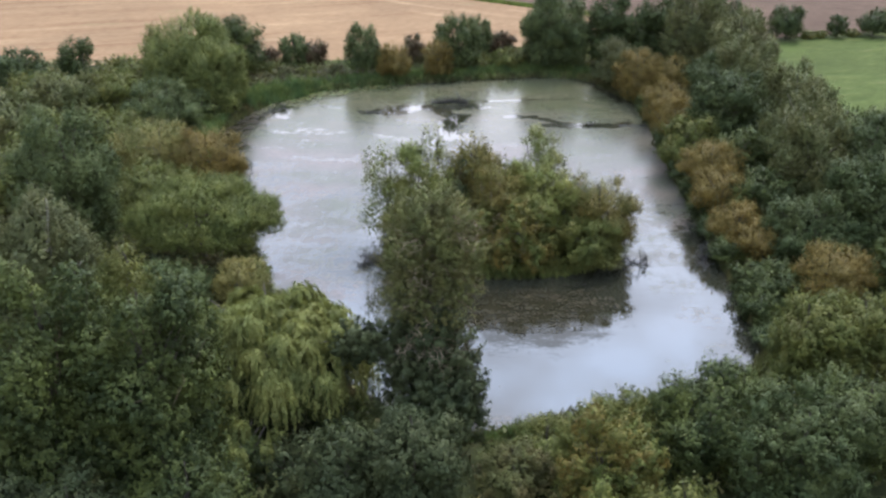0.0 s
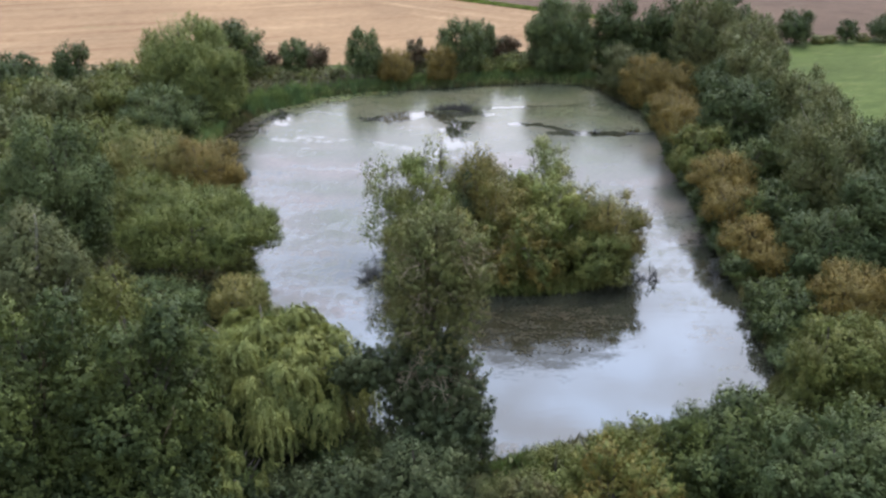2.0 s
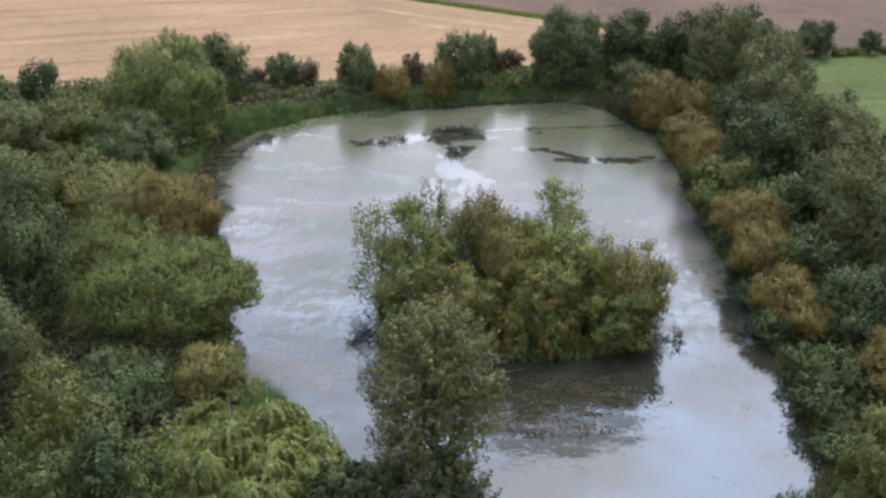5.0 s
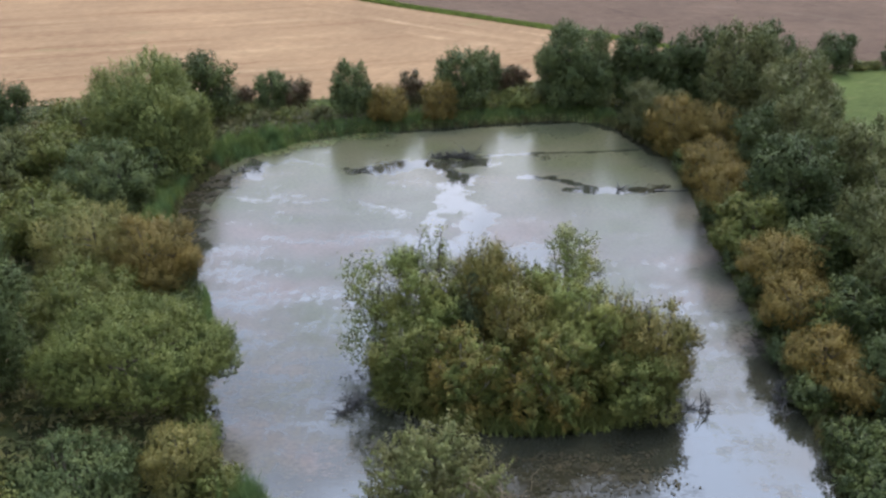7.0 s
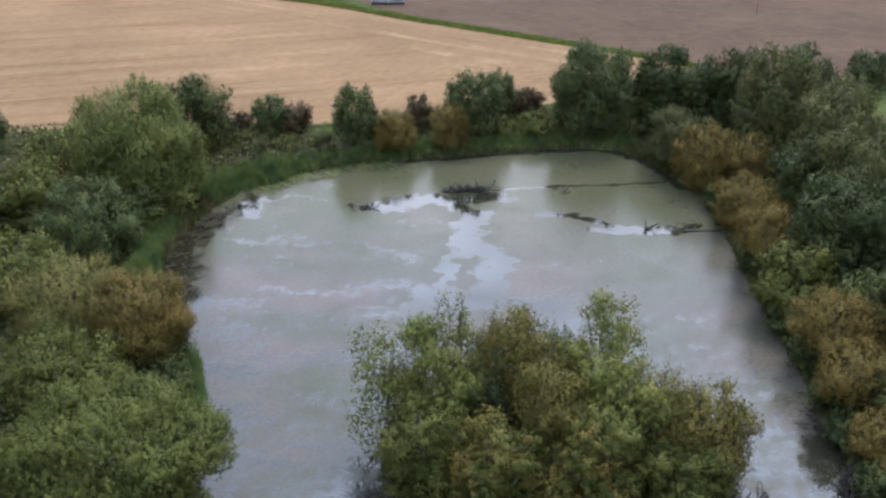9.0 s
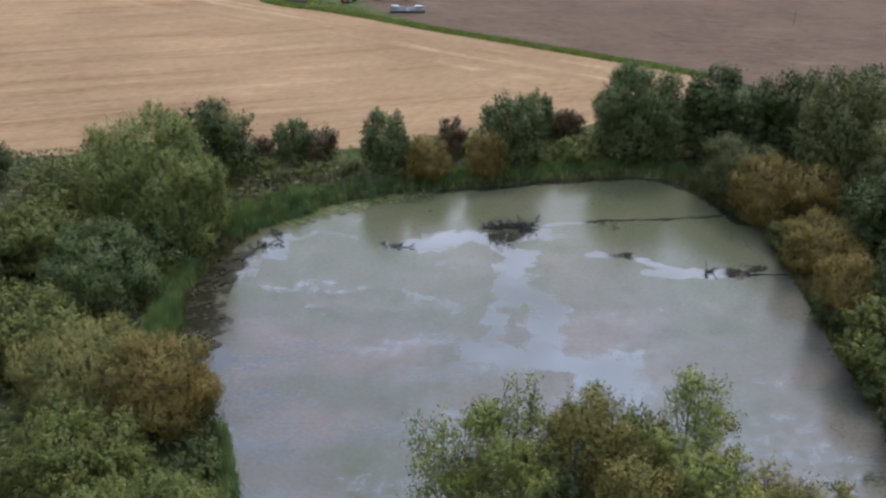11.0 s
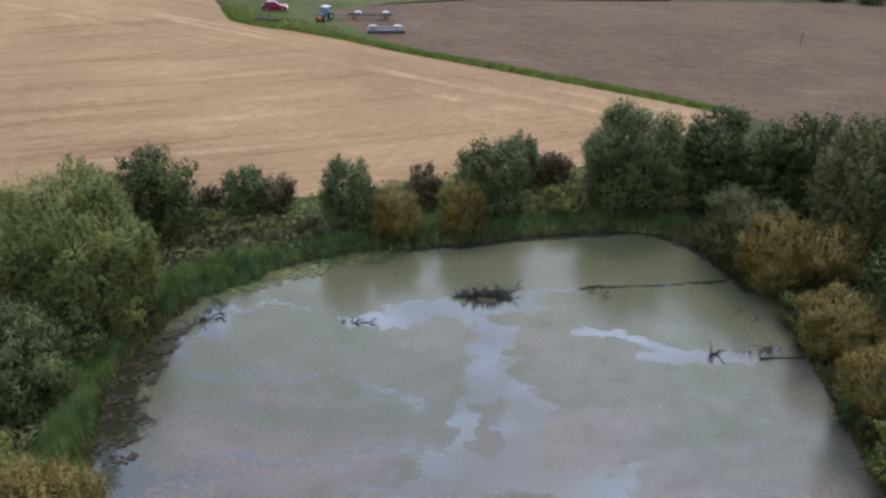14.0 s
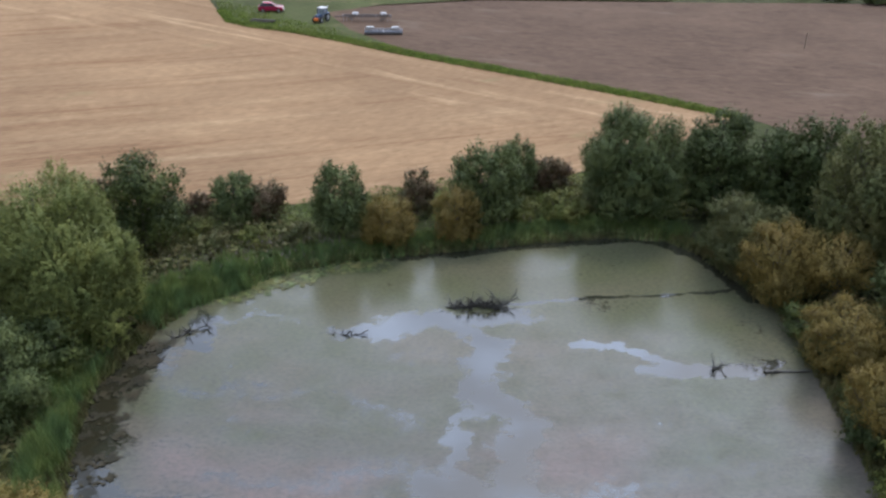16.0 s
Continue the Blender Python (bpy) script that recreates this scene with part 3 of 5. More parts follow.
def weed_film(p):
    """How thickly floating weed covers the water: thick at the far end, with open leads through it, thin in the near half."""
    q = p + np.stack([1.2 * waves(p, 0.35, 11) + 0.45 * waves(p, 1.7, 21), 1.2 * waves(p, 0.35, 12) + 0.35 * waves(p, 1.7, 22)], 1)
    f = np.interp(p[:, 1], [60, 80, 96, 108], [0.42, 0.5, 0.68, 0.92]) + 0.13 * waves(p * [0.6, 1.4], 0.25, 13) + 0.1 * waves(p * [0.5, 1.8], 0.8, 15) + 0.16 * waves(p * [0.8, 1.2], 1.7, 25)
    lead = np.zeros(len(p))
    lead = np.maximum(lead, near_line(q, [(-9.8, 120.3), (-6, 121.6), (-1.5, 122.8), (3.5, 123.3)], 1.7))
    lead = np.maximum(lead, near_line(q, [(-1.5, 122), (1.2, 119), (1.3, 115.6), (1.4, 111.5), (3.0, 108.6), (2.2, 105.5), (3.0, 102), (6.5, 99)], 1.5))
    lead = np.maximum(lead, near_line(q, [(1.4, 111), (-0.8, 108.4), (-0.8, 105), (1.5, 102)], 0.9))
    lead = np.maximum(lead, near_line(q, [(-2, 102.5), (2.5, 101), (7.5, 100.5), (6.5, 95), (2, 93)], 2.3))
    lead = np.maximum(lead, near_line(q, [(7.1, 119.4), (10, 119.1), (12.5, 118.4), (15, 116.3), (17.5, 115.4), (21.5, 116.4)], 0.8))
    lead = np.maximum(lead, near_line(q, [(13.6, 115.6), (17, 114.8), (20, 115.6)], 1.3))
    lead = np.maximum(lead, 0.38 * near_line(q, [(-20.5, 112), (-15, 111.2), (-8, 110.6), (-4, 108)], 1.1))
    lead = np.maximum(lead, 0.36 * near_line(q, [(-15, 103.4), (-9, 103), (-4.5, 104)], 1.0))
    lead = np.maximum(lead, near_line(p + 0.15 * np.stack([waves(p, 2.0, 18), waves(p, 2.0, 19)], 1), [(3.2, 124.9), (9.2, 126.3), (15.2, 126.8), (22, 128.2)], 0.24))
    lead = np.maximum(lead, 0.45 * near_line(q, [(-12, 122.2), (-16, 123.0), (-19.5, 121.5)], 0.7))
    lead = np.maximum(lead, near_line(q, [(-21.2, 122.0), (-20.6, 117.5)], 1.2))
    lead = np.maximum(lead, np.clip(1.5 - np.abs(shore_distance(p) + 0.8 * waves(p, 0.7, 20)) / 3.0, 0, 1) * (p[:, 0] < -12) * np.interp(p[:, 1], [96, 102, 117, 119], [0, 1, 1, 0]))
    lead = np.maximum(lead, np.clip(1.3 - np.abs(shore_distance(p) + 0.9 + 0.3 * waves(p, 0.9, 28)) / 0.7, 0, 1) * (p[:, 1] > 126) * np.interp(p[:, 0], [-8, -3], [0, 1]))
    f = f - 0.75 * np.clip(1.5 - np.hypot((p[:, 0] - 7.6) / 9.2, (p[:, 1] - 66) / 8.6), 0, 1)
    f = f + 0.45 * np.clip(1.2 + shore_distance(p) / 4.5, 0, 1) * (p[:, 0] > 14) * np.interp(p[:, 1], [80, 88, 112, 118], [0, 1, 1, 0])
    f = f - 0.5 * np.clip(1.4 + (shore_distance(p) + 0.5 * waves(p, 0.8, 32)) / 2.6, 0, 1) * (p[:, 0] > 12) * np.interp(p[:, 1], [52, 58, 82, 92], [0, 1, 1, 0])
    near = np.interp(p[:, 1], [70, 90], [0.32, 0.0])
    return np.clip(f - lead * 0.95 - near * 0.4 * waves(p * [0.4, 1.5], 0.5, 16), 0, 1)


water_me, wp = grid_mesh("pond_water", np.arange(-27, 27.01, 0.36), np.arange(48, 142.01, 0.36), lambda p: np.zeros(len(p)), WATER)
water_me.attributes.new("film", "FLOAT", "POINT").data.foreach_set("value", weed_film(wp).astype(np.float32))
lush = np.interp(wp[:, 1] + 2 * waves(wp, 0.2, 17), [104, 124], [0.0, 0.65])
water_me.attributes.new("lush", "FLOAT", "POINT").data.foreach_set("value", lush.astype(np.float32))
# scum before the island, widened to stand in for the island's dark reflection
scum_and_reflection = np.clip(1.3 - np.hypot((wp[:, 0] - 7.2) / 7.8, (wp[:, 1] - 66.4) / 6.2) + 0.14 * waves(wp, 0.37, 14), 0, 0.8)
# dark leafy strip by the west bank, with the trees' reflection painted in
margin = np.clip(1.2 - np.abs(shore_distance(wp) + 1.3 + 0.7 * waves(wp, 0.8, 29)) / 1.5, 0, 1) * (wp[:, 0] < -12) * np.interp(wp[:, 1], [97, 101, 117, 120], [0, 1, 1, 0])
scum_and_reflection = np.maximum(scum_and_reflection, margin * (0.8 + 0.3 * waves(wp, 1.6, 30)))
water_me.attributes.new("scum_and_reflection", "FLOAT", "POINT").data.foreach_set("value", scum_and_reflection.astype(np.float32))
tagged(part("water", water_me, None), "still pond water partly skinned with pale floating weed", "water", kind="structure")


def sheet(name, outline, z, mat, label, category):
    bm = bmesh.new()
    bm.faces.new([bm.verts.new((x, y, z)) for x, y in outline])
    bmesh.ops.triangulate(bm, faces=bm.faces)
    return tagged(part(name, bm, mat), label, category, kind="structure")


EDGE = [(33, 171.5), (24, 178), (13.9, 184.5), (2, 192), (-9, 198.8), (-18, 205.5), (-26, 210.5), (-33, 213.5), (-37, 216.5), (-40, 224), (-44.5, 236), (-52, 262)]
sheet("stubble_field", [(-3000, 2600), (-3000, 100), (-300, 120), (-70, 146), (-52, 137.5), (-38, 141), (-16, 142.6), (-7, 146), (10, 151), (22, 160)] + EDGE + [(-120, 500), (-900, 2600)], 0.84, STUBBLE, "pale tan stubble field with curved working lines", "field")
sheet("ploughed_field", [(34, 172.5), (44, 160), (52, 160.5), (72, 167), (200, 200), (3000, 900), (3000, 2600), (1500, 2600), (300, 420), (120, 262), (76, 241), (40, 239), (4, 237), (-14, 231), (-22, 225), (-17, 213), (-8, 201), (3, 194), (15, 186.4), (25, 180)], 0.84, PLOUGH, "bare brown harrowed soil field", "field")
sheet("meadow", [(44, 159.6), (42, 130), (40, 60), (60, 20), (300, -40), (600, 100), (300, 230), (72, 166), (52, 160)], 0.84, MEADOW, "bright green grass meadow behind the trees", "meadow")
sheet("far_verge", [(-37, 216.8), (-26, 210.8), (-18, 205.8), (-9, 199.1), (-8, 202), (-16.5, 213.5), (-21.5, 225), (-13.5, 232), (4, 238.5), (40, 240.5), (120, 264), (300, 425), (1400, 2600), (-800, 2600), (-110, 500), (-51, 262), (-43.5, 236), (-39, 224)], 0.83, VERGE, "green grass headland between the fields", "verge")


def blades(name, mat, p, z, height, width, lean, seed):
    """Upright grass or reed blades as narrow pointed leaves."""
    rng = np.random.default_rng(seed)
    k = len(p)
    a = rng.uniform(0, 2 * np.pi, k)
    up = np.column_stack([rng.normal(0, lean, k), rng.normal(0, lean, k), np.ones(k)])
    nrm = np.column_stack([np.cos(a), np.sin(a), np.full(k, 0.45)])
    h = height * rng.uniform(0.6, 1.2, k)
    c = np.column_stack([p, z + h * 0.45])
    return leaves(name, mat, c, nrm, unit(up), h, width * rng.uniform(0.7, 1.4, k))


def band(rng, pts, count, width):
    """Random places along a line of points, spread to both sides."""
    pts = np.array(pts, float)
    seg = np.linalg.norm(np.diff(pts, axis=0), axis=1)
    s = rng.uniform(0, seg.sum(), count)
    cum = np.concatenate([[0], np.cumsum(seg)])
    p = np.stack([np.interp(s, cum, pts[:, 0]), np.interp(s, cum, pts[:, 1])], 1)
    return p + rng.uniform(-width / 2, width / 2, (count, 2))


# grass ridge between stubble and soil
rng0 = np.random.default_rng(7)
ridge = band(rng0, [(x + 0.5, y + 0.4) for x, y in EDGE[:-2]], 20000, 1.45)
tagged(part("grass_ridge", blades("grass_ridge", LEAF["ridge"], ridge, np.full(len(ridge), 0.8), 0.45, 0.15, 0.6, 8), None), "strip of long green grass between two fields", "grass", kind="stuff")
edge2 = band(rng0, [(34, 172.5), (25, 179.6), (15, 186), (3, 193.6), (-8, 200.4), (-12, 204)], 3500, 1.5)
tagged(part("field_edge_grass", blades("field_edge_grass", LEAF["ridge"], edge2, np.full(len(edge2), 0.8), 0.4, 0.14, 0.6, 10), None), "ragged grass along the edge of the soil field", "grass", kind="stuff")
head = rng0.uniform([-42, 200], [-6, 232], (34000, 2))
head = head[(head[:, 0] > -42 + (head[:, 1] - 232) * -0.3) & (head[:, 1] > 215.5 - (head[:, 0] + 33) * 0.64)]
back = head[:, 1] - (215.5 - (head[:, 0] + 33) * 0.64)  # thick beside the ridge, thin and worn further back
head = head[rng0.uniform(0, 1, len(head)) < np.clip(1.2 - back / np.interp(head[:, 0], [-33, -22, -13, -6], [10, 6, 3, 1.2]) + 0.25 * waves(head, 0.7, 6), 0, 1)]
tagged(part("headland_grass", blades("headland_grass", LEAF["ridge"], head, np.full(len(head), 0.8), 0.34, 0.14, 0.7, 9), None), "rough green grass on the field headland", "grass", kind="stuff")


# ---- reeds and undergrowth ----
def reed_bed(label, pts, count, width, height, seed):
    """Reeds in tufts of uneven height, with gaps between them."""
    rng = np.random.default_rng(seed)
    p = band(rng, pts, int(count * 1.5), width)
    tuft = waves(p, 1.6, seed + 5) + 0.5 * waves(p, 4.0, seed + 6)
    p, tuft = p[tuft > -0.55], tuft[tuft > -0.55]
    z = np.maximum(ground_height(p), -0.15)
    tall = height * np.clip(0.75 + 0.3 * tuft, 0.45, 1.15)
    return tagged(part("reed_bed", blades("reed_bed", LEAF["reed"], p, z, tall, 0.07, 0.06, seed), None), label, "reeds", kind="stuff")


reed_bed("tall green reeds along the far shore", [(-19, 128.2), (-15, 131.2), (-10.5, 133), (-5, 134.8), (4, 137.3), (13, 139.5), (19.5, 138.4)], 15000, 2.2, 1.4, 21)
reed_bed("tall green reeds in a corner of the pond", [(-24.6, 121), (-22.8, 124.6), (-18.4, 128.4)], 8000, 2.8, 1.9, 22)
reed_bed("green reeds beside the bank shrubs", [(-26.6, 116), (-26.8, 109), (-25.7, 102), (-24.4, 98)], 6500, 2.2, 2.1, 23)
reed_bed("sparse dark reeds standing in the water", [(-19.4, 92), (-18.2, 88), (-17.2, 85)], 500, 1.0, 2.0, 24)
reed_bed("reed clump below a willow", [(-11.8, 66), (-9.5, 63.4), (-8, 61)], 3400, 1.8, 2.6, 25)
reed_bed("reeds at the near shore", [(1, 50.6), (3.5, 50.2), (5.5, 51)], 900, 1.2, 1.2, 26)


def undergrowth(label, x0, x1, y0, y1, count, height, kind, seed, leaf=0.42, margin=0.4, feather=3.5):
    """Low brambles and weeds: leaf clumps over uneven mounds."""
    rng = np.random.default_rng(seed)
    p = rng.uniform([x0, y0], [x1, y1], (count, 2))
    p = p[shore_distance(p) > margin]
    rim = np.minimum(np.minimum(p[:, 0] - x0, x1 - p[:, 0]), np.minimum(p[:, 1] - y0, y1 - p[:, 1]))
    p = p[rim + 2.5 * waves(p, 0.5, seed + 70) > rng.uniform(-1.5, feather, len(p))]
    p = p[p[:, 1] < np.interp(p[:, 0], [-60, -40, -16, -7, 10, 22, 33], [140, 141, 142.6, 146, 151, 160, 171]) + 0.6 * waves(p, 1.2, seed + 50)]
    m = np.clip(0.55 + 0.6 * waves(p, 0.9, seed), 0.08, 1.3) * height
    z = ground_height(p) + m * rng.uniform(0.3, 1.0, len(p)) ** 0.5
    k = len(p)
    nrm = rng.normal(0, 0.5, (k, 3)) + np.array([0, 0, 0.8])
    s = leaf * rng.uniform(0.6, 1.3, k)
    me = leaves("undergrowth", LEAF[kind], np.column_stack([p, z]), nrm, rng.normal(0, 1, (k, 3)), s, s * 0.5)
    return tagged(part("undergrowth", me, None), label, "undergrowth", kind="stuff")


undergrowth("brambles and weeds on the far bank", -38, 28, 125, 138.5, 110000, 1.5, "bramble", 31, 0.13, 1.8)
undergrowth("dark weeds behind the hedge trees", -10, 26, 141, 154, 38000, 1.0, "hawthorn", 36, 0.26, 1.8)
undergrowth("rough green grass above the far bank", -34, 14, 134, 148, 60000, 0.6, "grass", 32, 0.15, 4)
undergrowth("brambles under the bank trees", -62, -15, 48, 140, 45000, 1.3, "bramble", 33, 0.55, 0.6)
undergrowth("brambles under the bank trees", 22.5, 46, 48, 146, 24000, 1.2, "bramble", 34, 0.55, 0.8)
undergrowth("dark brambles on the near bank", -60, 60, 0, 58, 75000, 1.2, "bramble", 35, 0.5, 0.3, 26)

rng1 = np.random.default_rng(41)
fringe = band(rng1, [tuple(q) for q in SHORE] + [tuple(SHORE[0])], 15000, 1.1)
tagged(part("bank_grass", blades("bank_grass", LEAF["bramble"], fringe, np.maximum(ground_height(fringe), -0.1), 0.9, 0.13, 0.45, 42), None), "long rank grass hanging over the water's edge", "grass", kind="stuff")
mud = np.column_stack([np.cos(np.linspace(0, 2 * np.pi, 40)) * ISLAND[2] + ISLAND[0], np.sin(np.linspace(0, 2 * np.pi, 40)) * ISLAND[3] + ISLAND[1]])
rim = band(rng1, mud, 5000, 1.4)
tagged(part("bank_grass", blades("bank_grass", LEAF["hawthorn"], rim, np.maximum(ground_height(rim), -0.1), 1.1, 0.14, 0.5, 43), None), "rank growth along the island's waterline", "grass", kind="stuff")

stalk_p = band(rng1, [(-21.8, 125.0), (-19.2, 127.3), (-15, 130.5), (-10.5, 132.5), (-5, 134.2), (4, 136.6), (13, 138.7), (18, 138)], 1500, 0.9)
tagged(part("reed_stalks", blades("reed_stalks", LEAF["stem"], stalk_p, np.full(len(stalk_p), -0.1), 0.9, 0.09, 0.05, 44), None), "pale dry reed stalks at the waterline", "reeds", kind="stuff")

# ---- island ----
IG = "bushes on the island"
tree("island_bush", "fresh green bush on the island", "ash", -1.8, 82, 8.9, 3.7, 0.2, 0.0, 6, 0.215, group=IG, ragged=0.22, bark=PALE_BARK, twigs=5)
tree("island_bush", "taller brown-green bush on the island", "golden", 2.7, 83, 10.0, 2.8, 0.2, 0.0, 5, 0.215, group=IG, ragged=0.2)
tree("island_bush", "dark ivy-grown stump on the island", "ivy", 1.6, 80.6, 8.2, 1.2, 0.2, 0.0, 4, 0.24, group=IG, ragged=0.2)
tree("island_bush", "olive bush with yellowing leaves on the island", "ash", 8.2, 81.4, 8.1, 3.5, 0.2, 0.0, 6, 0.215, group=IG, ragged=0.22, bark=PALE_BARK, twigs=5)
tree("island_bush", "rounded golden-olive bush at the island's end", "golden", 13.8, 78.4, 7.3, 3.5, 0.0, 0.0, 6, 0.215, group=IG, ragged=0.2)
tree("island_bush", "green bush at the island's end", "island", 11.4, 79.6, 8.1, 3.2, 0.0, 0.0, 5, 0.215, group=IG, ragged=0.22, bark=PALE_BARK, twigs=5)
tree("island_bush", "low dark green bush at the island's edge", "hawthorn", -2.4, 77.2, 6.4, 3.0, -0.1, 0.0, 5, 0.215, group=IG, ragged=0.24, bark=PALE_BARK, twigs=5, rise=-0.25)
tree("island_bush", "low spreading bush with ochre twigs", "island", 1.6, 75.9, 6.4, 3.2, -0.1, 0.0, 5, 0.215, group=IG, ragged=0.24, bark=PALE_BARK, twigs=5, rise=-0.25)
tree("island_bush", "low olive bush at the island's edge", "island", 6.6, 75.7, 6.2, 3.4, -0.1, 0.0, 5, 0.215, group=IG, ragged=0.24, bark=PALE_BARK, twigs=5, rise=-0.25)
tree("island_bush", "dark green bush overhanging the water", "hawthorn", 12.6, 75.9, 4.6, 3.4, -0.1, 0.0, 5, 0.215, group=IG, ragged=0.24)
tree("island_bush", "olive bush behind the island's edge", "island", 4.6, 86, 7.2, 4.0, 0.0, 0.0, 5, 0.3, group=IG)
tree("island_tree", "thin sapling with sparse pale leaves", "ash", -5.4, 81.5, 9.2, 2.3, 0.0, 0.02, 6, 0.25, 0.5, 0.5, group="saplings on the island", ragged=0.3, stems=3, fill=0.05, thick=0.3)
tree("island_tree", "thin sapling with sparse pale leaves", "ash", 8.8, 84.8, 9.5, 2.5, 0.2, 0.42, 6, 0.22, 0.5, 0.9, group="saplings on the island", ragged=0.3, fill=0.05, thick=0.5)
tree("island_tree", "wispy top shoots above the island", "ash", -0.9, 83.4, 10.6, 1.3, 0.2, 0.6, 3, 0.24, 0.5, 0.5, group="saplings on the island", ragged=0.3, stems=2, fill=0.05, thick=0.5)

tree("island_bush", "olive bush in the middle of the island", "golden", 4.8, 79.4, 8.2, 2.9, 0.2, 0.0, 6, 0.215, group=IG, ragged=0.22, bark=PALE_BARK, twigs=5)
tree("island_bush", "green and ochre bush on the island", "ash", 9.0, 78.6, 7.6, 3.2, 0.2, 0.0, 5, 0.215, group=IG, ragged=0.22, bark=PALE_BARK, twigs=5)

# ---- near bank ----
NG = "trees on the near bank"
tree("oak_tree", "large dark green broadleaf tree, dense crown", "oak", -20.2, 43.5, 15.6, 4.6, 0.7, 0.0, 9, 0.28, 0.55, group=NG, core=0.58, twigs=6)
tree("oak_tree", "large broadleaf tree with mid-green clumps", "oak", -15.3, 44.5, 14.8, 4.4, 0.7, 0.0, 9, 0.28, 0.55, group=NG, core=0.58, twigs=6)
tree("oak_tree", "green broadleaf tree beside the weeping willow", "oak", -14.6, 47.6, 12.5, 2.8, 0.7, 0.0, 6, 0.26, 0.55, group=NG)
tree("ash_tree", "green treetop behind the large trees", "hawthorn", -18.8, 53, 13.3, 2.8, 0.7, 0.15, 5, 0.27, group=NG)
tree("bush", "dark bush beneath the large trees", "oak", -12.6, 40.5, 6.5, 3.4, 0.7, 0.0, 5, 0.26, group=NG)
tree("bush", "dark bush beneath the large trees", "ivy", -17.5, 37.5, 6.5, 3.6, 0.7, 0.0, 5, 0.26, group=NG)
tree("bush", "dark bush beneath the large trees", "ivy", -22.5, 37.5, 7.0, 3.8, 0.7, 0.0, 5, 0.26, group=NG)
tree("bush", "dark bush beneath the weeping willow", "ivy", -8.2, 45.2, 3.2, 2.4, 0.7, 0.0, 4, 0.26, group=NG)
tree("bush", "low dark bush between willow and ivy tree", "oak", -5.6, 49.8, 3.4, 2.5, 0.6, 0.0, 5, 0.24, group=NG)
tree("bush", "dark bush at the foot of the ivy tree", "ivy", -4.9, 41.8, 7.2, 3.0, 0.7, 0.0, 5, 0.26, group=NG)
tree("bush", "dark rounded bush below the ivy-clad tree", "ivy", -1.0, 41.6, 8.7, 2.9, 0.7, 0.0, 6, 0.25, group=NG)
tree("bush", "low olive and red-brown bramble bush at the shore", "bramble", 4.4, 44.6, 3.6, 2.6, 0.6, 0.0, 5, 0.2, group=NG, ragged=0.2)
tree("bush", "olive-brown hawthorn bush at the shore", "island", 9.3, 43.2, 7.3, 3.2, 0.6, 0.0, 6, 0.25, group=NG)
tree("bush", "brownish bush on the near bank", "hawthorn", 12.3, 38, 7.3, 2.7, 0.6, 0.0, 5, 0.24, group=NG)
tree("bush", "bright green bush on the near bank", "ash", 8.2, 37.4, 6.8, 1.8, 0.6, 0.0, 4, 0.24, group=NG)
tree("bush", "dense green bush beside the pond", "oak", 15.6, 47, 7.5, 3.8, 0.6, 0.0, 6, 0.26, group=NG)
tree("bush", "dense blue-green bush on the near bank", "blue", 19.2, 42.5, 9.2, 4.2, 0.6, 0.0, 7, 0.26, group=NG)
tree("bush", "dense green bush on the near bank", "oak", 23.8, 47, 7.6, 3.6, 0.6, 0.0, 6, 0.26, group=NG)
tree("bush", "pale-topped green bush at the pond corner", "hawthorn", 24.6, 56.5, 7.7, 3.3, 0.6, 0.0, 6, 0.27, group=NG)
tree("bush", "olive bush at the pond corner", "hawthorn", 28.3, 58, 7.2, 3.6, 0.6, 0.0, 6, 0.28, group=NG)

tree("bush", "olive bramble bush at the near shore", "hawthorn", 6.6, 47.4, 3.4, 2.7, 0.4, 0.0, 5, 0.2, group=NG, ragged=0.2)
tree("bush", "low olive bush at the near shore", "hawthorn", 11.6, 49.6, 3.9, 2.9, 0.4, 0.0, 5, 0.24, group=NG)
tree("bush", "low dark bush at the near shore", "oak", 18.6, 52.8, 4.0, 3.2, 0.4, 0.0, 5, 0.24, group=NG)

# ---- bank on the west side ----
WG = "trees along the west bank"
tree("round_willow", "large rounded grey-green willow bush over the water", "willow", -19.4, 75, 7.6, 7.1, 0.4, 0.09, 10, 0.21, 0.42, 2.0, 0.1, group=WG, ry=5.6, core=0.88)
tree("bush", "small pale yellow-olive bush", "ochre", -15.0, 67.4, 4.3, 2.7, 0.4, 0.0, 4, 0.19, group=WG)
tree("bush", "olive bush between willow and shore", "hedge", -20.3, 65.5, 4.2, 3.9, 0.6, 0.0, 6, 0.28, group=WG)
tree("tree", "dark green tree on the bank", "hedge", -30.4, 75, 13.9, 4.8, 0.7, 0.05, 8, 0.3, 0.45, group=WG)
tree("tree", "grey-green tree with pale inner branches", "olive", -27.8, 63, 12.3, 4.4, 0.7, 0.05, 7, 0.28, 0.45, 1.7, bark=PALE_BARK, group=WG)
tree("bush", "green bramble mound on the bank", "hawthorn", -26.3, 85.5, 4.9, 4.8, 0.6, 0.0, 7, 0.25, group=WG)
tree("bush", "green shrub with a browning crown", "ochre", -28.2, 93.2, 7.2, 4.8, 0.6, 0.0, 7, 0.19, group=WG)
tree("bush", "browning shrub overhanging the water", "brown", -22.8, 92.0, 6.8, 4.3, 0.4, 0.0, 5, 0.19, group=WG, ragged=0.2)
tree("bush", "green shrub on the bank", "hawthorn", -34, 98, 6.6, 4.8, 0.6, 0.0, 6, 0.34, group=WG)
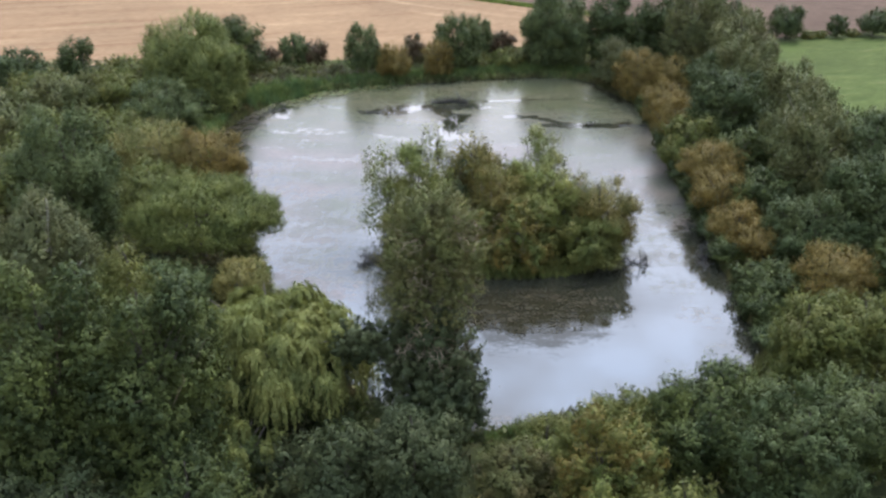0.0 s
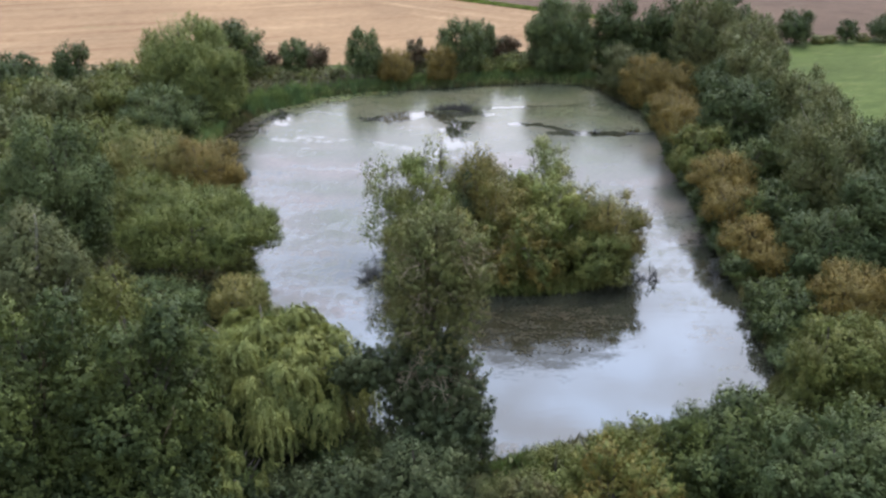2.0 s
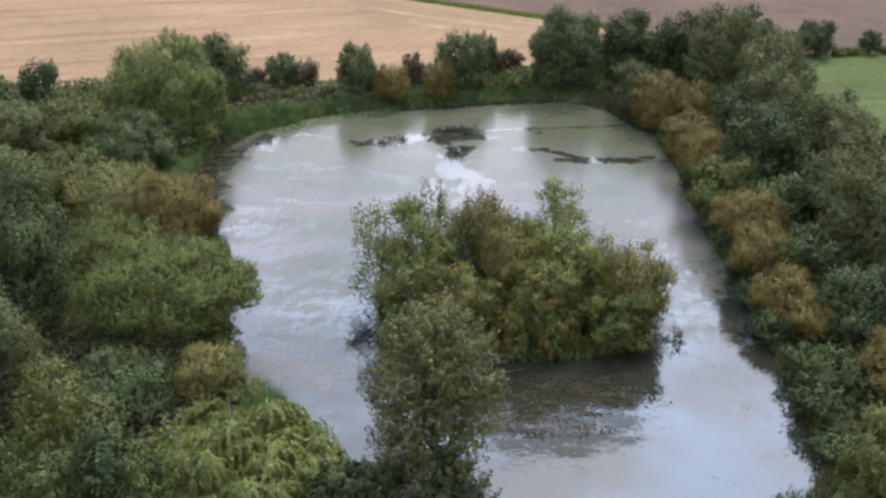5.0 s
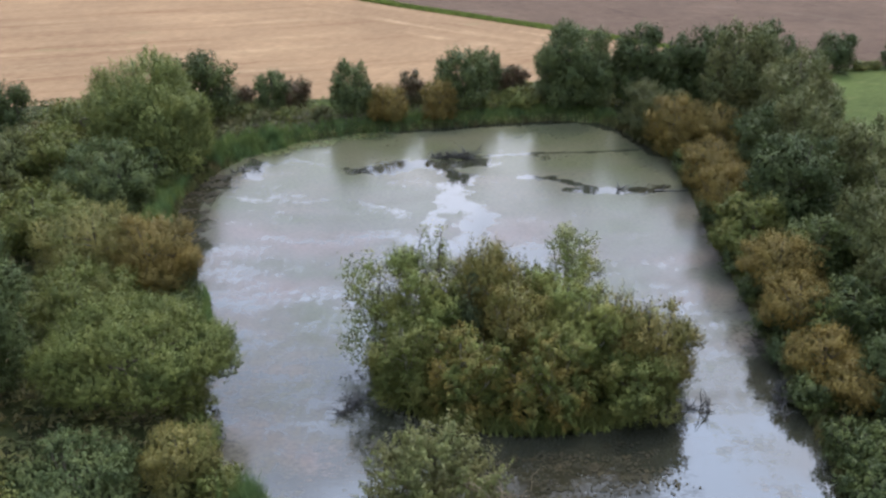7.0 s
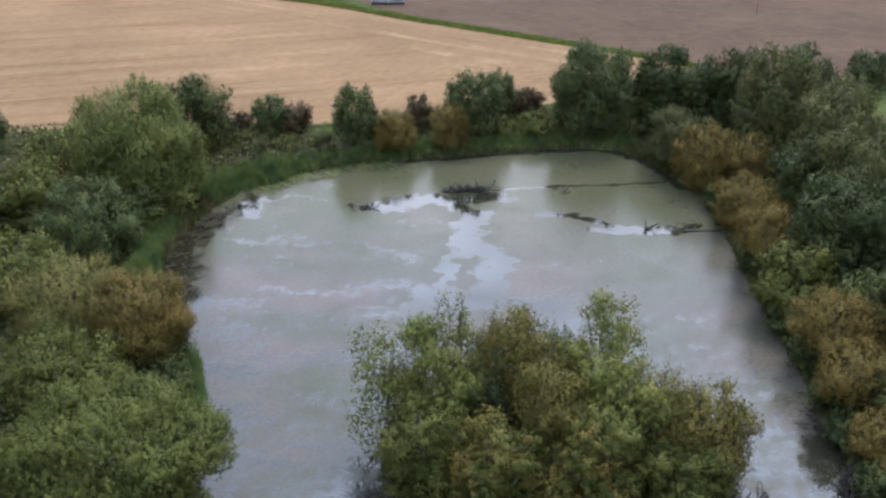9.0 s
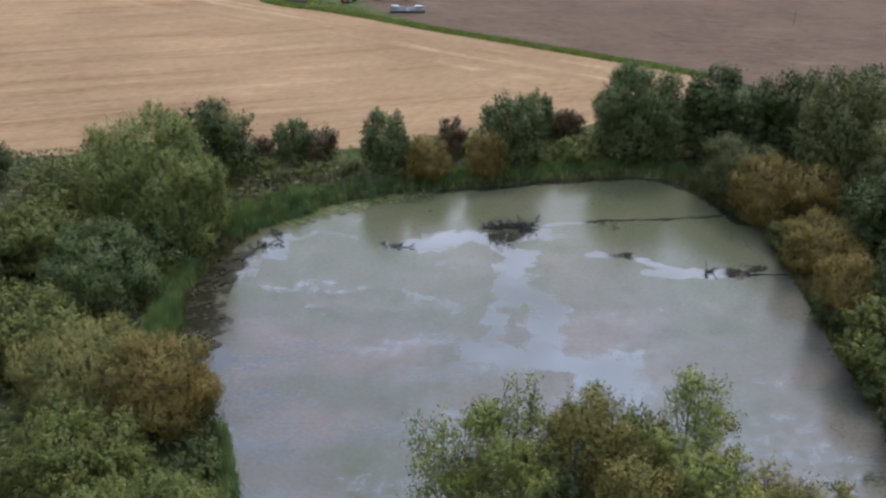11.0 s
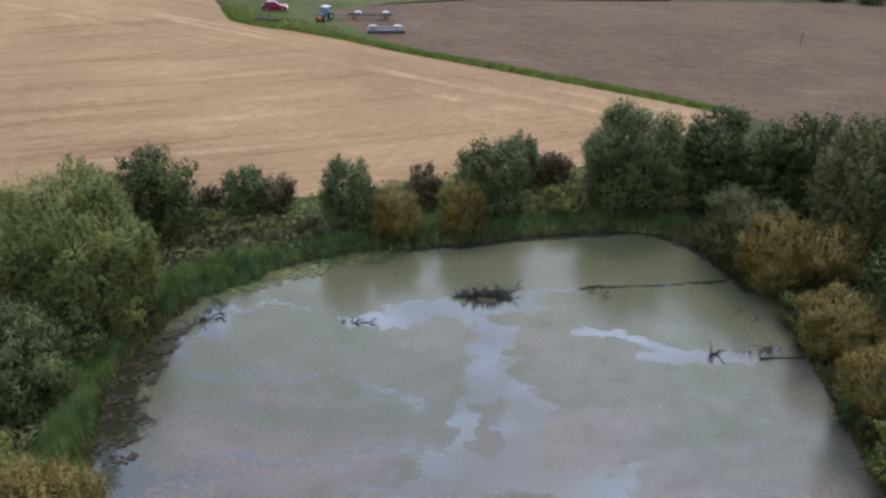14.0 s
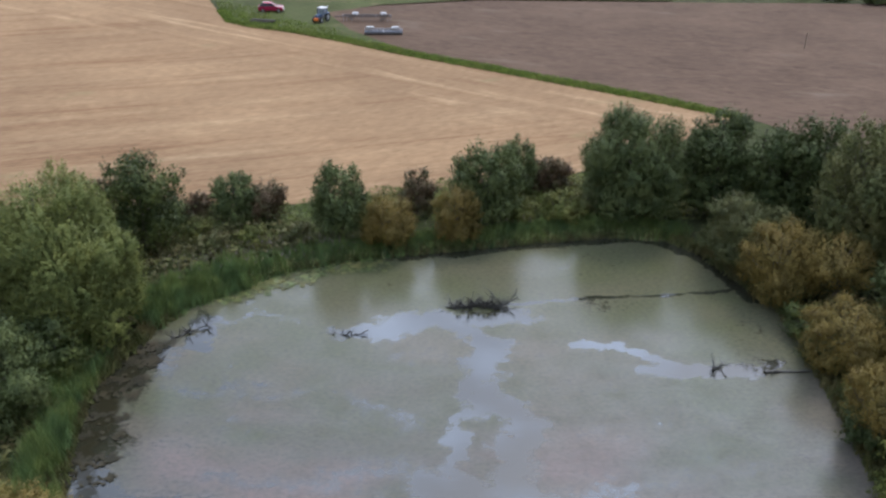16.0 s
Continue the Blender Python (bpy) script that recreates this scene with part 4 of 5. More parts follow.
tree("bush", "green sallow shrub on the bank", "hedge", -31, 107.0, 7.2, 4.8, 0.6, 0.0, 7, 0.28, group=WG)
tree("bush", "low dark shrub above the reeds", "oak", -28.8, 113, 4.6, 3.0, 0.6, 0.0, 5, 0.34, group=WG)
tree("tree", "grey-green willow behind the bank shrubs", "grey", -42.7, 110, 7.5, 4.6, 0.7, 0.0, 6, 0.36, group=WG)
tree("tree", "green tree behind the bank shrubs", "hawthorn", -37.5, 112, 7.4, 4.0, 0.7, 0.0, 6, 0.36, group=WG)
tree("tree", "distant dark tree at the field's edge", "blue", -54.5, 126, 5.9, 4.2, 0.8, 0.0, 6, 0.38, group=WG)
tree("tree", "slender dark tree rising above the shrubs", "blue", -45, 121, 9.5, 2.6, 0.8, 0.1, 5, 0.36, group=WG, ragged=0.28)
tree("tree", "green shrubs filling the bank", "hawthorn", -40, 99, 6.0, 5.2, 0.7, 0.0, 5, 0.5, group=WG)
tree("tree", "green shrubs filling the bank", "grey", -47, 104, 6.6, 5.0, 0.7, 0.0, 5, 0.5, group=WG)
tree("tree", "green shrubs filling the bank", "hawthorn", -40, 85, 7.0, 5.5, 0.7, 0.0, 5, 0.5, group=WG)
tree("tree", "green shrubs filling the bank", "hawthorn", -48, 116, 5.4, 4.6, 0.7, 0.0, 5, 0.5, group=WG)
tree("tree", "green shrubs filling the bank", "hawthorn", -40, 127, 5.0, 5.0, 0.7, 0.0, 5, 0.5, group=WG)
tree("great_willow", "great rounded pale green willow at the pond corner", "pale", -31.4, 120.6, 12.4, 5.9, 0.4, 0.0, 9, 0.29, 0.4, 2.0, 0.2, group=WG)
tree("bush", "skirt of the pale green willow over the reeds", "pale", -28.5, 118.6, 10.3, 5.3, 0.2, 0.0, 8, 0.25, 0.42, 2.0, 0.25, group=WG)

tree("bush", "low brown-green growth beside the great willow", "bramble", -32.2, 110.6, 5.4, 3.2, 0.1, 0.0, 5, 0.26, group=WG)

# ---- hedge at the far end ----
HG = "hedge trees at the far end"
tree("alder_tree", "dark green alder with an open crown", "oak", -27.5, 132.6, 9.3, 4.3, 0.8, 0.03, 6, 0.3, 0.6, 1.6, group=HG, ragged=0.3)
tree("bush", "dark red-brown thorn bush", "red", -31.3, 134.5, 6.2, 2.3, 0.8, 0.0, 5, 0.34, group=HG)
tree("bush", "small dark red thorn bush", "red", -24.3, 138.5, 3.8, 1.7, 0.8, 0.0, 4, 0.34, group=HG)
tree("bush", "green thorn bush in the hedge", "hedge", -20.8, 138.2, 6.0, 2.3, 0.8, 0.0, 5, 0.34, group=HG)
tree("bush", "dark red-brown thorn bush", "red", -18.2, 138.6, 5.4, 2.1, 0.8, 0.0, 5, 0.34, group=HG)
tree("bush", "upright green bush in the hedge", "hedge", -11.1, 135.3, 7.6, 2.9, 0.8, 0.0, 6, 0.34, group=HG)
tree("bush", "pale brown sallow bush at the reeds", "brown", -7.0, 134.4, 5.6, 2.8, 0.6, 0.0, 5, 0.19, group=HG, ragged=0.2)
tree("bush", "dark red-brown thorn bush", "red", -4.5, 141, 5.2, 2.0, 0.8, 0.0, 5, 0.34, group=HG)
tree("bush", "rounded dark green hedge tree", "hedge", 1.8, 139.3, 8.3, 3.8, 0.8, 0.0, 7, 0.34, group=HG)
tree("bush", "orange-brown bush at the reeds", "brown", -0.9, 136.0, 5.7, 2.5, 0.6, 0.0, 5, 0.19, group=HG, ragged=0.2)
tree("bush", "dark red-brown thorn bush", "red", 8.4, 147, 4.7, 2.3, 0.8, 0.0, 5, 0.34, group=HG)
tree("bush", "upright dark green bush behind the hedge", "hedge", 5.0, 145.5, 6.9, 2.1, 0.8, 0.0, 5, 0.3, group=HG)
tree("bush", "low green bush above the reeds", "hawthorn", 9.0, 140.6, 3.4, 2.6, 0.6, 0.0, 5, 0.34, group=HG)
tree("great_willow", "large rounded green willow in the hedge", "hedge", 15.7, 142, 11.2, 5.6, 0.8, 0.0, 8, 0.28, 0.5, 2.1, group=HG)

for bx, by, bt, br, bk in ((-21.5, 131.6, 2.9, 1.6, "bramble"), (-18.2, 133.2, 2.7, 1.7, "hawthorn"), (-14.6, 134.2, 2.6, 1.6, "bramble"), (-23.6, 134.6, 2.6, 1.8, "hawthorn"), (4.9, 139.6, 3.0, 1.7, "hawthorn"), (11.2, 141.4, 3.2, 2.0, "bramble")):
    tree("bramble_bush", "low bramble mound above the reeds", bk, bx, by, bt, br, 0.6, 0.0, 4, 0.26, group="bramble mounds on the far bank")

# ---- bank on the east side ----
EG = "trees along the east bank"
tree("tree", "dark green tree in the shelter belt", "blue", 23.3, 142, 11.6, 3.6, 0.8, 0.0, 7, 0.36, group=EG)
tree("tree", "dark green tree in the shelter belt", "blue", 27.4, 140, 11.4, 3.4, 0.8, 0.0, 7, 0.36, group=EG)
tree("tree", "dark green tree in the shelter belt", "blue", 31.0, 138, 12.4, 3.8, 0.8, 0.0, 7, 0.36, group=EG)
tree("tree", "grey-green willow in the shelter belt", "grey", 33.0, 131, 14.0, 4.8, 0.8, 0.0, 7, 0.36, 0.45, group=EG)
tree("tree", "grey-green willow in the shelter belt", "grey", 36.5, 123, 13.4, 4.8, 0.8, 0.0, 7, 0.36, 0.45, group=EG)
tree("tree", "dark green tree in the shelter belt", "blue", 36.5, 135, 13.4, 4.2, 0.8, 0.0, 7, 0.36, group=EG)
tree("bush", "grey-olive domed shrub by the water", "olive", 23.7, 132.4, 7.1, 4.4, 0.3, 0.0, 5, 0.19, group=EG, ragged=0.2)
tree("bush", "orange-brown domed shrub by the water", "brown", 25.0, 126.6, 6.8, 3.9, 0.3, 0.03, 5, 0.19, group=EG, ragged=0.2)
tree("bush", "orange-brown domed shrub by the water", "brown", 29.0, 125.5, 6.3, 3.4, 0.6, 0.08, 5, 0.19, group=EG, ragged=0.2)
tree("bush", "brown domed shrub overhanging the water", "brown", 26.9, 116, 5.5, 4.0, 0.3, 0.03, 5, 0.19, group=EG, ragged=0.2)
tree("tree", "dark green tree behind the brown shrubs", "blue", 32.0, 117, 9.6, 4.0, 0.7, 0.0, 7, 0.36, group=EG)
tree("tree", "grey-green birch with drooping sprays", "grey", 34.0, 111.5, 11.6, 4.4, 0.7, 0.0, 7, 0.34, 0.45, group=EG)
tree("tree", "dark green tree on the bank", "blue", 30.4, 103.5, 11.0, 4.6, 0.7, 0.0, 8, 0.33, group=EG)
tree("bush", "brown shrub overhanging the water", "brown", 25.6, 106.5, 6.6, 3.4, 0.4, 0.08, 5, 0.19, group=EG, ragged=0.2)
tree("bush", "green and brown shrub by the water", "hawthorn", 25.6, 99, 6.6, 3.6, 0.4, 0.0, 6, 0.32, group=EG)
tree("tree", "tall grey-green birch on the bank", "grey", 36.0, 96, 11.2, 4.4, 0.7, 0.0, 7, 0.33, 0.45, bark=PALE_BARK, group=EG)
tree("tree", "tall birch with a pale bare trunk", "grey", 33.5, 86.5, 11.1, 4.2, 0.7, 0.02, 7, 0.31, 0.45, bark=PALE_BARK, group=EG)
tree("tree", "dark green tree behind the birch", "blue", 38.8, 88, 10.6, 4.2, 0.7, 0.0, 7, 0.34, group=EG)
tree("bush", "golden-brown shrub overhanging the water", "brown", 26.3, 91.6, 6.4, 3.7, 0.4, 0.08, 5, 0.19, group=EG, ragged=0.2)
tree("bush", "dark green shrub behind the brown ones", "oak", 30.0, 94.0, 7.4, 3.4, 0.4, 0.0, 6, 0.31, group=EG)
tree("bush", "brown domed shrub overhanging the water", "brown", 25.6, 85.6, 5.6, 3.4, 0.4, 0.08, 5, 0.19, group=EG, ragged=0.2)
tree("bush", "green shrub among the brown ones", "oak", 28.6, 83.5, 6.3, 3.2, 0.5, 0.0, 6, 0.3, group=EG)
tree("bush", "brown domed shrub overhanging the water", "brown", 25.7, 79.5, 4.4, 3.0, 0.4, 0.08, 5, 0.19, group=EG, ragged=0.2)
tree("bush", "orange-brown domed shrub by the water", "brown", 27.0, 75.6, 4.3, 2.8, 0.4, 0.08, 5, 0.19, group=EG, ragged=0.2)
tree("bush", "dark green shrub on the bank", "blue", 30.4, 74.5, 7.8, 4.4, 0.6, 0.0, 7, 0.3, group=EG)
tree("tree", "dark green tree on the bank", "blue", 35.2, 77, 9.8, 4.2, 0.6, 0.0, 7, 0.32, group=EG)
tree("bush", "olive-brown shrub on the bank", "brown", 30.0, 67.5, 6.0, 3.6, 0.6, 0.08, 5, 0.19, group=EG, ragged=0.2)
tree("bush", "dark green shrub at the water's edge", "oak", 26.0, 68.5, 3.8, 3.0, 0.5, 0.0, 5, 0.29, group=EG)
tree("tree", "dark green tree on the bank", "oak", 36.0, 66, 8.6, 4.6, 0.6, 0.0, 7, 0.32, group=EG)
tree("bush", "reddish-brown bush at the meadow's edge", "red", 44.5, 142, 6.0, 3.2, 0.8, 0.0, 6, 0.38, group=EG)
tree("tree", "rounded dark tree at the meadow's edge", "blue", 54.2, 160.2, 6.6, 3.2, 0.8, 0.0, 6, 0.32, group=EG, ragged=0.26)
tree("bush", "small dark bush at the meadow's edge", "blue", 63.0, 162.2, 4.6, 1.9, 0.8, 0.0, 5, 0.3, group=EG, ragged=0.26)
tree("bush", "dark bush at the meadow's edge", "blue", 69.4, 163.4, 5.8, 3.0, 0.8, 0.0, 5, 0.32, group=EG, ragged=0.26)
for hx, hy, hr in ((50.6, 158.4, 1.7), (58.0, 161.0, 1.5), (60.2, 161.6, 1.3), (65.8, 162.8, 1.4)):
    tree("hedge_bush", "low dark hedge bush along the meadow's far edge", "hawthorn", hx, hy, 2.1, hr, 0.8, 0.0, 4, 0.3, group="low hedge at the meadow", ragged=0.26)
tree("tree", "green tree at the meadow's edge", "grey", 40.5, 112, 9.0, 4.2, 0.8, 0.0, 6, 0.36, group=EG)
tree("tree", "green tree at the meadow's edge", "oak", 42.0, 100, 8.0, 4.2, 0.8, 0.0, 6, 0.36, group=EG)

rng2 = np.random.default_rng(47)
for i in range(14):  # low growth leaning out over the water along the east bank
    yy = 62 + i * 4.9 + rng2.uniform(-1, 1)
    tree("bush", "low dark shrub hanging over the water", ("oak", "blue", "oak")[int(rng2.integers(0, 3))], 24.7 + 0.9 * (yy > 98) + rng2.uniform(-0.5, 0.5), yy, rng2.uniform(1.9, 3.0), rng2.uniform(1.8, 2.5), 0.1, 0.0, 4, 0.27, group="low shrubs along the waterline", ry=2.6)
for i in range(8):  # and along the west bank
    yy = 66 + i * 4.2 + rng2.uniform(-1, 1)
    xx = np.interp(yy, [62.5, 70, 80, 90, 101], [-10, -14.4, -17.5, -20, -23.8]) - 0.3
    tree("bush", "low dark shrub hanging over the water", ("oak", "hawthorn", "willow")[int(rng2.integers(0, 3))], xx, yy, rng2.uniform(1.6, 2.6), rng2.uniform(1.6, 2.2), 0.1, 0.0, 4, 0.27, group="low shrubs along the waterline", ry=2.4)


# ---- weeping willow ----
def weeping_willow(label, x, y, top, r, base, strands, seed, group=""):
    """Long hanging strands of narrow leaves, falling from arching limbs."""
    rng = np.random.default_rng(seed)
    h = top - base
    root = new("weeping_willow")
    root.matrix_world = pose(x, y, base)
    tufts = max(14, strands // 40)
    tu = sphere_dirs(rng, tufts, 0.16)
    reach = rng.uniform(0.72, 1.0, tufts)
    to = tu * np.array([r * 0.86, r * 0.86, h * 0.46]) * reach[:, None] + np.array([0, 0, h * 0.52])
    which = rng.integers(0, tufts, strands)
    fan = rng.uniform(0, 2 * np.pi, strands)
    spread = np.column_stack([np.cos(fan), np.sin(fan), np.zeros(strands)])
    out = unit(spread + 1.1 * tu[which] * np.array([1, 1, 0.0]))
    start = to[which] + rng.normal(0, 0.12, (strands, 3))
    drop = np.minimum(start[:, 2] - 0.05, h * rng.uniform(0.1, 0.32, strands) * (0.75 + 0.4 * (tu[which, 2] < 0.5)))
    per = 40
    s = np.linspace(0, 1, per)[None, :] + rng.uniform(0, 0.02, (strands, per))
    arc = r * 0.2 * rng.uniform(0.4, 1.3, strands)
    p = start[:, None] + out[:, None] * (arc[:, None] * (1 - np.exp(-3 * s)))[..., None]
    p = p + np.array([0, 0, 1.0]) * (0.3 * np.sin(np.clip(s * 5, 0, np.pi)) - drop[:, None] * s ** 1.3)[..., None]
    p = p + rng.normal(0, 0.05, p.shape)
    c = p.reshape(-1, 3)
    lift = np.tile(np.clip(1.2 - 2.5 * np.linspace(0, 1, per), 0.1, 1.2), strands)[:, None]
    nn = np.repeat(out, per, 0) * 0.8 + rng.normal(0, 0.35, c.shape) + np.array([0, 0, 1.0]) * lift
    al = np.repeat(out * 0.3, per, 0) + np.array([0, 0, -1.0]) + rng.normal(0, 0.3, c.shape)
    size = 0.34 * rng.uniform(0.7, 1.3, len(c))
    part("crown", leaves("crown", LEAF["weeping"], c, nn, al, size, size * 0.26), None, root)
    # leaves in the dark oak colour stand in for shade inside the crown
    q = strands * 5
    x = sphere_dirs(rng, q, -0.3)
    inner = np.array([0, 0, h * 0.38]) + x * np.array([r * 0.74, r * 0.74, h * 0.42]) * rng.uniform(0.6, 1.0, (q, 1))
    part("inner_shade_leaves", leaves("inner_shade_leaves", LEAF["oak"], inner, x + rng.normal(0, 0.4, (q, 3)), np.array([0, 0, -1.0]) + rng.normal(0, 0.4, (q, 3)), np.full(q, 0.42), np.full(q, 0.14)), None, root)
    paths = [limb(rng, (0, 0, -0.5), (0.2, 0.1, h * 0.7), 0.38, 0.12, 0.08, 8)]
    for i in range(12):
        a = i * 2.4
        end = np.array([math.cos(a) * r * 0.66, math.sin(a) * r * 0.66, h * rng.uniform(0.62, 0.9)])
        paths.append(limb(rng, paths[0][0][3 + i % 4], end, 0.13, 0.03, 0.15))
    part("trunk", tubes("trunk", BARK, paths), None, root)
    return tagged(root, label, "tree", group)


weeping_willow("yellow-green weeping willow with long hanging strands", -10.1, 52.4, 8.5, 6.6, 0.6, 2700, 301, NG)
weeping_willow("small weeping willow beneath the larger one", -10.9, 45.8, 4.2, 2.0, 0.7, 260, 302, NG)


# ---- ivy-clad tree ----
def ivy_tree(label, x, y, top, base, seed, group=""):
    """A tall old tree: dense ivy up the stem, a thin grey-green crown with bare twisted branches."""
    rng = np.random.default_rng(seed)
    h = top - base
    root = new("ivy_clad_tree")
    root.matrix_world = pose(x, y, base)
    low_blobs = [(0.1, 0, 3.0, 2.9, 2.8, 3.0), (0.9, -0.4, 4.2, 2.4, 2.2, 2.4), (-0.6, 0.2, 5.6, 2.2, 2.2, 2.2), (0.6, -0.2, 6.6, 2.1, 2.0, 2.0), (-0.4, 0.1, 8.0, 1.9, 1.9, 1.9),
                 (1.6, -0.3, 2.4, 1.9, 1.9, 2.2)]
    c, nn, al, rel = crown_points(rng, low_blobs, 27000, 0.5, ragged=0.24, fill=0.12)
    keep = c[:, 2] > 0
    size = 0.25 * rel[keep] * rng.uniform(0.6, 1.3, keep.sum())
    part("ivy", leaves("ivy", LEAF["ivy"], c[keep], nn[keep], al[keep] + [0, 0, -0.6], size, size * 0.6), None, root, "dense dark green ivy on the stem")
    up_blobs = [(0.3, 0.2, 9.6, 2.2, 2.1, 1.9), (-1.2, 0, 9.4, 1.5, 1.5, 1.6), (-1.1, 0.3, 10.8, 1.5, 1.5, 1.4), (1.3, 0.1, 10.6, 1.6, 1.5, 1.4), (-0.2, 0, 12.6, 2.3, 2.2, 1.9), (1.1, 0.2, 12.0, 1.9, 1.8, 1.7), (-1.2, 0.1, 12.4, 1.6, 1.6, 1.7), (0.2, 0.1, 14.4, 2.2, 2.1, 1.7), (-0.7, 0, 15.0, 1.5, 1.5, 1.2), (1.2, 0, 14.2, 1.5, 1.5, 1.4), (0.2, 0.3, 15.6, 1.3, 1.3, 1.1), (2.0, -0.2, 12.8, 1.2, 1.1, 1.2)]
    c, nn, al, rel = crown_points(rng, up_blobs, 34000, 0.36, ragged=0.34, fill=0.1, stout=0.4)
    size = 0.17 * rng.uniform(0.6, 1.3, len(c))
    part("crown", leaves("crown", LEAF["crown"], c, nn, al, size, size * 0.42), None, root, "thin olive-green upper crown")
    # leafy side limb
    c, nn, al, rel = crown_points(rng, [(-4.1, 0.2, 7.0, 1.3, 1.2, 1.0), (-3.2, 0.1, 6.3, 1.2, 1.1, 0.9), (-4.6, 0.3, 6.2, 0.9, 0.9, 0.8), (-2.4, 0, 7.4, 0.9, 0.9, 0.8)], 5200, 0.4, ragged=0.28)
    size = 0.24 * rng.uniform(0.6, 1.3, len(c))
    part("side_limb_leaves", leaves("side_limb_leaves", LEAF["ivy"], c, nn, al, size, size * 0.55), None, root)
    stem = limb(rng, (0, 0, -0.5), (0.1, 0.1, h * 0.93), 0.42, 0.06, 0.05, 12)
    part("trunk", tubes("trunk", BARK, [stem, limb(rng, stem[0][4], (-4.3, 0.2, 6.8), 0.14, 0.03)]), None, root)
    for i in range(30):
        a = rng.uniform(0, 6.28)
        k = int(rng.integers(5, 11))
        reach = rng.uniform(1.9, 3.2)
        end = stem[0][k] + np.array([math.cos(a) * reach, -abs(math.sin(a)) * reach, rng.uniform(-0.6, 1.6)])
        main = limb(rng, stem[0][k], end, 0.036, 0.014, 0.55, 11)
        twigs = [main] + [limb(rng, main[0][int(rng.integers(3, 8))], end + rng.normal(0, 0.6, 3), 0.018, 0.006, 0.6, 8) for _ in range(4)]
        part("branch", tubes("branch", DEAD_TWIG, twigs, 5), None, root, "bare twisted pale branch")
    return tagged(root, label, "tree", group)


ivy_tree("tall ivy-clad tree with bare pale branches", -0.5, 49.2, 17.3, 0.6, 303, NG)


# ---- fallen wood in the water ----
def fallen_branch(label, x, y, length, spread, twigs, seed, turn=0.0, log=0.09):
    """A dead bough lying half under water, its twigs standing up out of it."""
    rng = np.random.default_rng(seed)
    root = new("fallen_branch")
    root.matrix_world = pose(x, y, 0, 0, 0, turn)
    main = limb(rng, (-length / 2, 0, 0.02), (length / 2, 0, 0.12), log, 0.03, 0.1, 9)
    part("bough", tubes("bough", WET_WOOD, [main]), None, root)
    for i in range(twigs):
        k = int(rng.integers(1, 8))
        end = main[0][k] + np.array([rng.normal(0, 0.5) * spread, rng.normal(0, 0.35) * spread, abs(rng.normal(0.25, 0.3)) * spread])
        t = limb(rng, main[0][k], end, 0.06, 0.02, 0.25, 6)
        fork = [limb(rng, t[0][3], end + rng.normal(0, 0.22, 3) * spread, 0.035, 0.014, 0.3, 5) for _ in range(2)]
        part("twig", tubes("twig", WET_WOOD, [t] + fork, 5), None, root)
    return tagged(root, label, "branch")


fallen_branch("dark dead branch sticking out of the water", 0.9, 124.4, 4.6, 1.1, 110, 401, 4)
fallen_branch("dark dead branch lying in floating weed", -9.2, 119.8, 3.2, 0.6, 12, 402, -6, 0.07)
fallen_branch("small dead twigs standing in the water", 17.7, 116.0, 1.0, 1.0, 8, 403, 30, 0.05)
fallen_branch("dark log reaching out from the bank shrubs", 23.2, 115.6, 4.4, 0.5, 6, 404, 2, 0.16)
fallen_branch("dead branches at the corner of the pond", -20.8, 119.6, 3.4, 0.9, 16, 405, 40, 0.09)
fallen_branch("dead branch low over the water", 22.4, 77.2, 4.0, 1.3, 26, 406, 80, 0.07)
fallen_branch("dead twigs at the island's edge", -5.9, 76.2, 2.6, 1.4, 26, 407, 60, 0.07)
fallen_branch("dark dead twigs at the island's far end", 16.6, 76.6, 2.4, 1.1, 16, 408, -20, 0.06)


# ---- lily pads, plumes and the far hedge ----
def lily_pads(label, pts, count, width, seed, kind="pad", small=0.1, large=0.22):
    rng = np.random.default_rng(seed)
    p = band(rng, pts, count, width)
    if kind == "litter":  # drifted together in flat clumps
        heart = band(rng, pts, count // 22, width)
        p = np.repeat(heart, 22, 0) + rng.normal(0, 1, (len(heart) * 22, 2)) * [0.6, 0.16]
    if kind == "scum_and_reflection":
        p = p[waves(p, 1.5, seed) + 0.6 * waves(p, 3.5, seed + 1) > 0.1]
    p = p[shore_distance(p) < -0.1]
    vs, fs = [], []
    ang = np.linspace(0.25, 2 * np.pi - 0.25, 9)
    for i, (x, y) in enumerate(p):
        r, a, tip = rng.uniform(small, large), rng.uniform(0, 6.28), rng.normal(0, 0.05, 2)
        ring = np.column_stack([x + r * np.cos(ang + a), y + r * np.sin(ang + a), 0.03 + 0.006 * (i % 5) + r * (np.cos(ang + a) * tip[0] + np.sin(ang + a) * tip[1]) + 0.012])
        o = len(vs) * 10
        vs.append(np.vstack([[x, y, 0.03 + 0.006 * (i % 5)], ring]))
        fs += [(o, o + k, o + k + 1) for k in range(1, 9)]
    return tagged(part("lily_pads", raw_mesh("lily_pads", np.concatenate(vs), fs, LEAF[kind]), None), label, "water lilies", kind="stuff")


lily_pads("round floating lily pads near the reeds", [(-19.6, 125.4), (-16.2, 127.8), (-13, 129.4)], 170, 3.0, 501, "pad", 0.16, 0.32)
lily_pads("yellowing lily pads by the reed edge", [(-12.5, 129.9), (-10, 131), (-7, 131.6)], 80, 2.2, 502, "pad", 0.14, 0.28)
lily_pads("dark floating leaves and scum beside the bank shrubs", [(-22.8, 118.6), (-23.6, 116), (-24, 110), (-22.8, 102)], 5200, 3.0, 503, "scum_and_reflection", 0.04, 0.13)


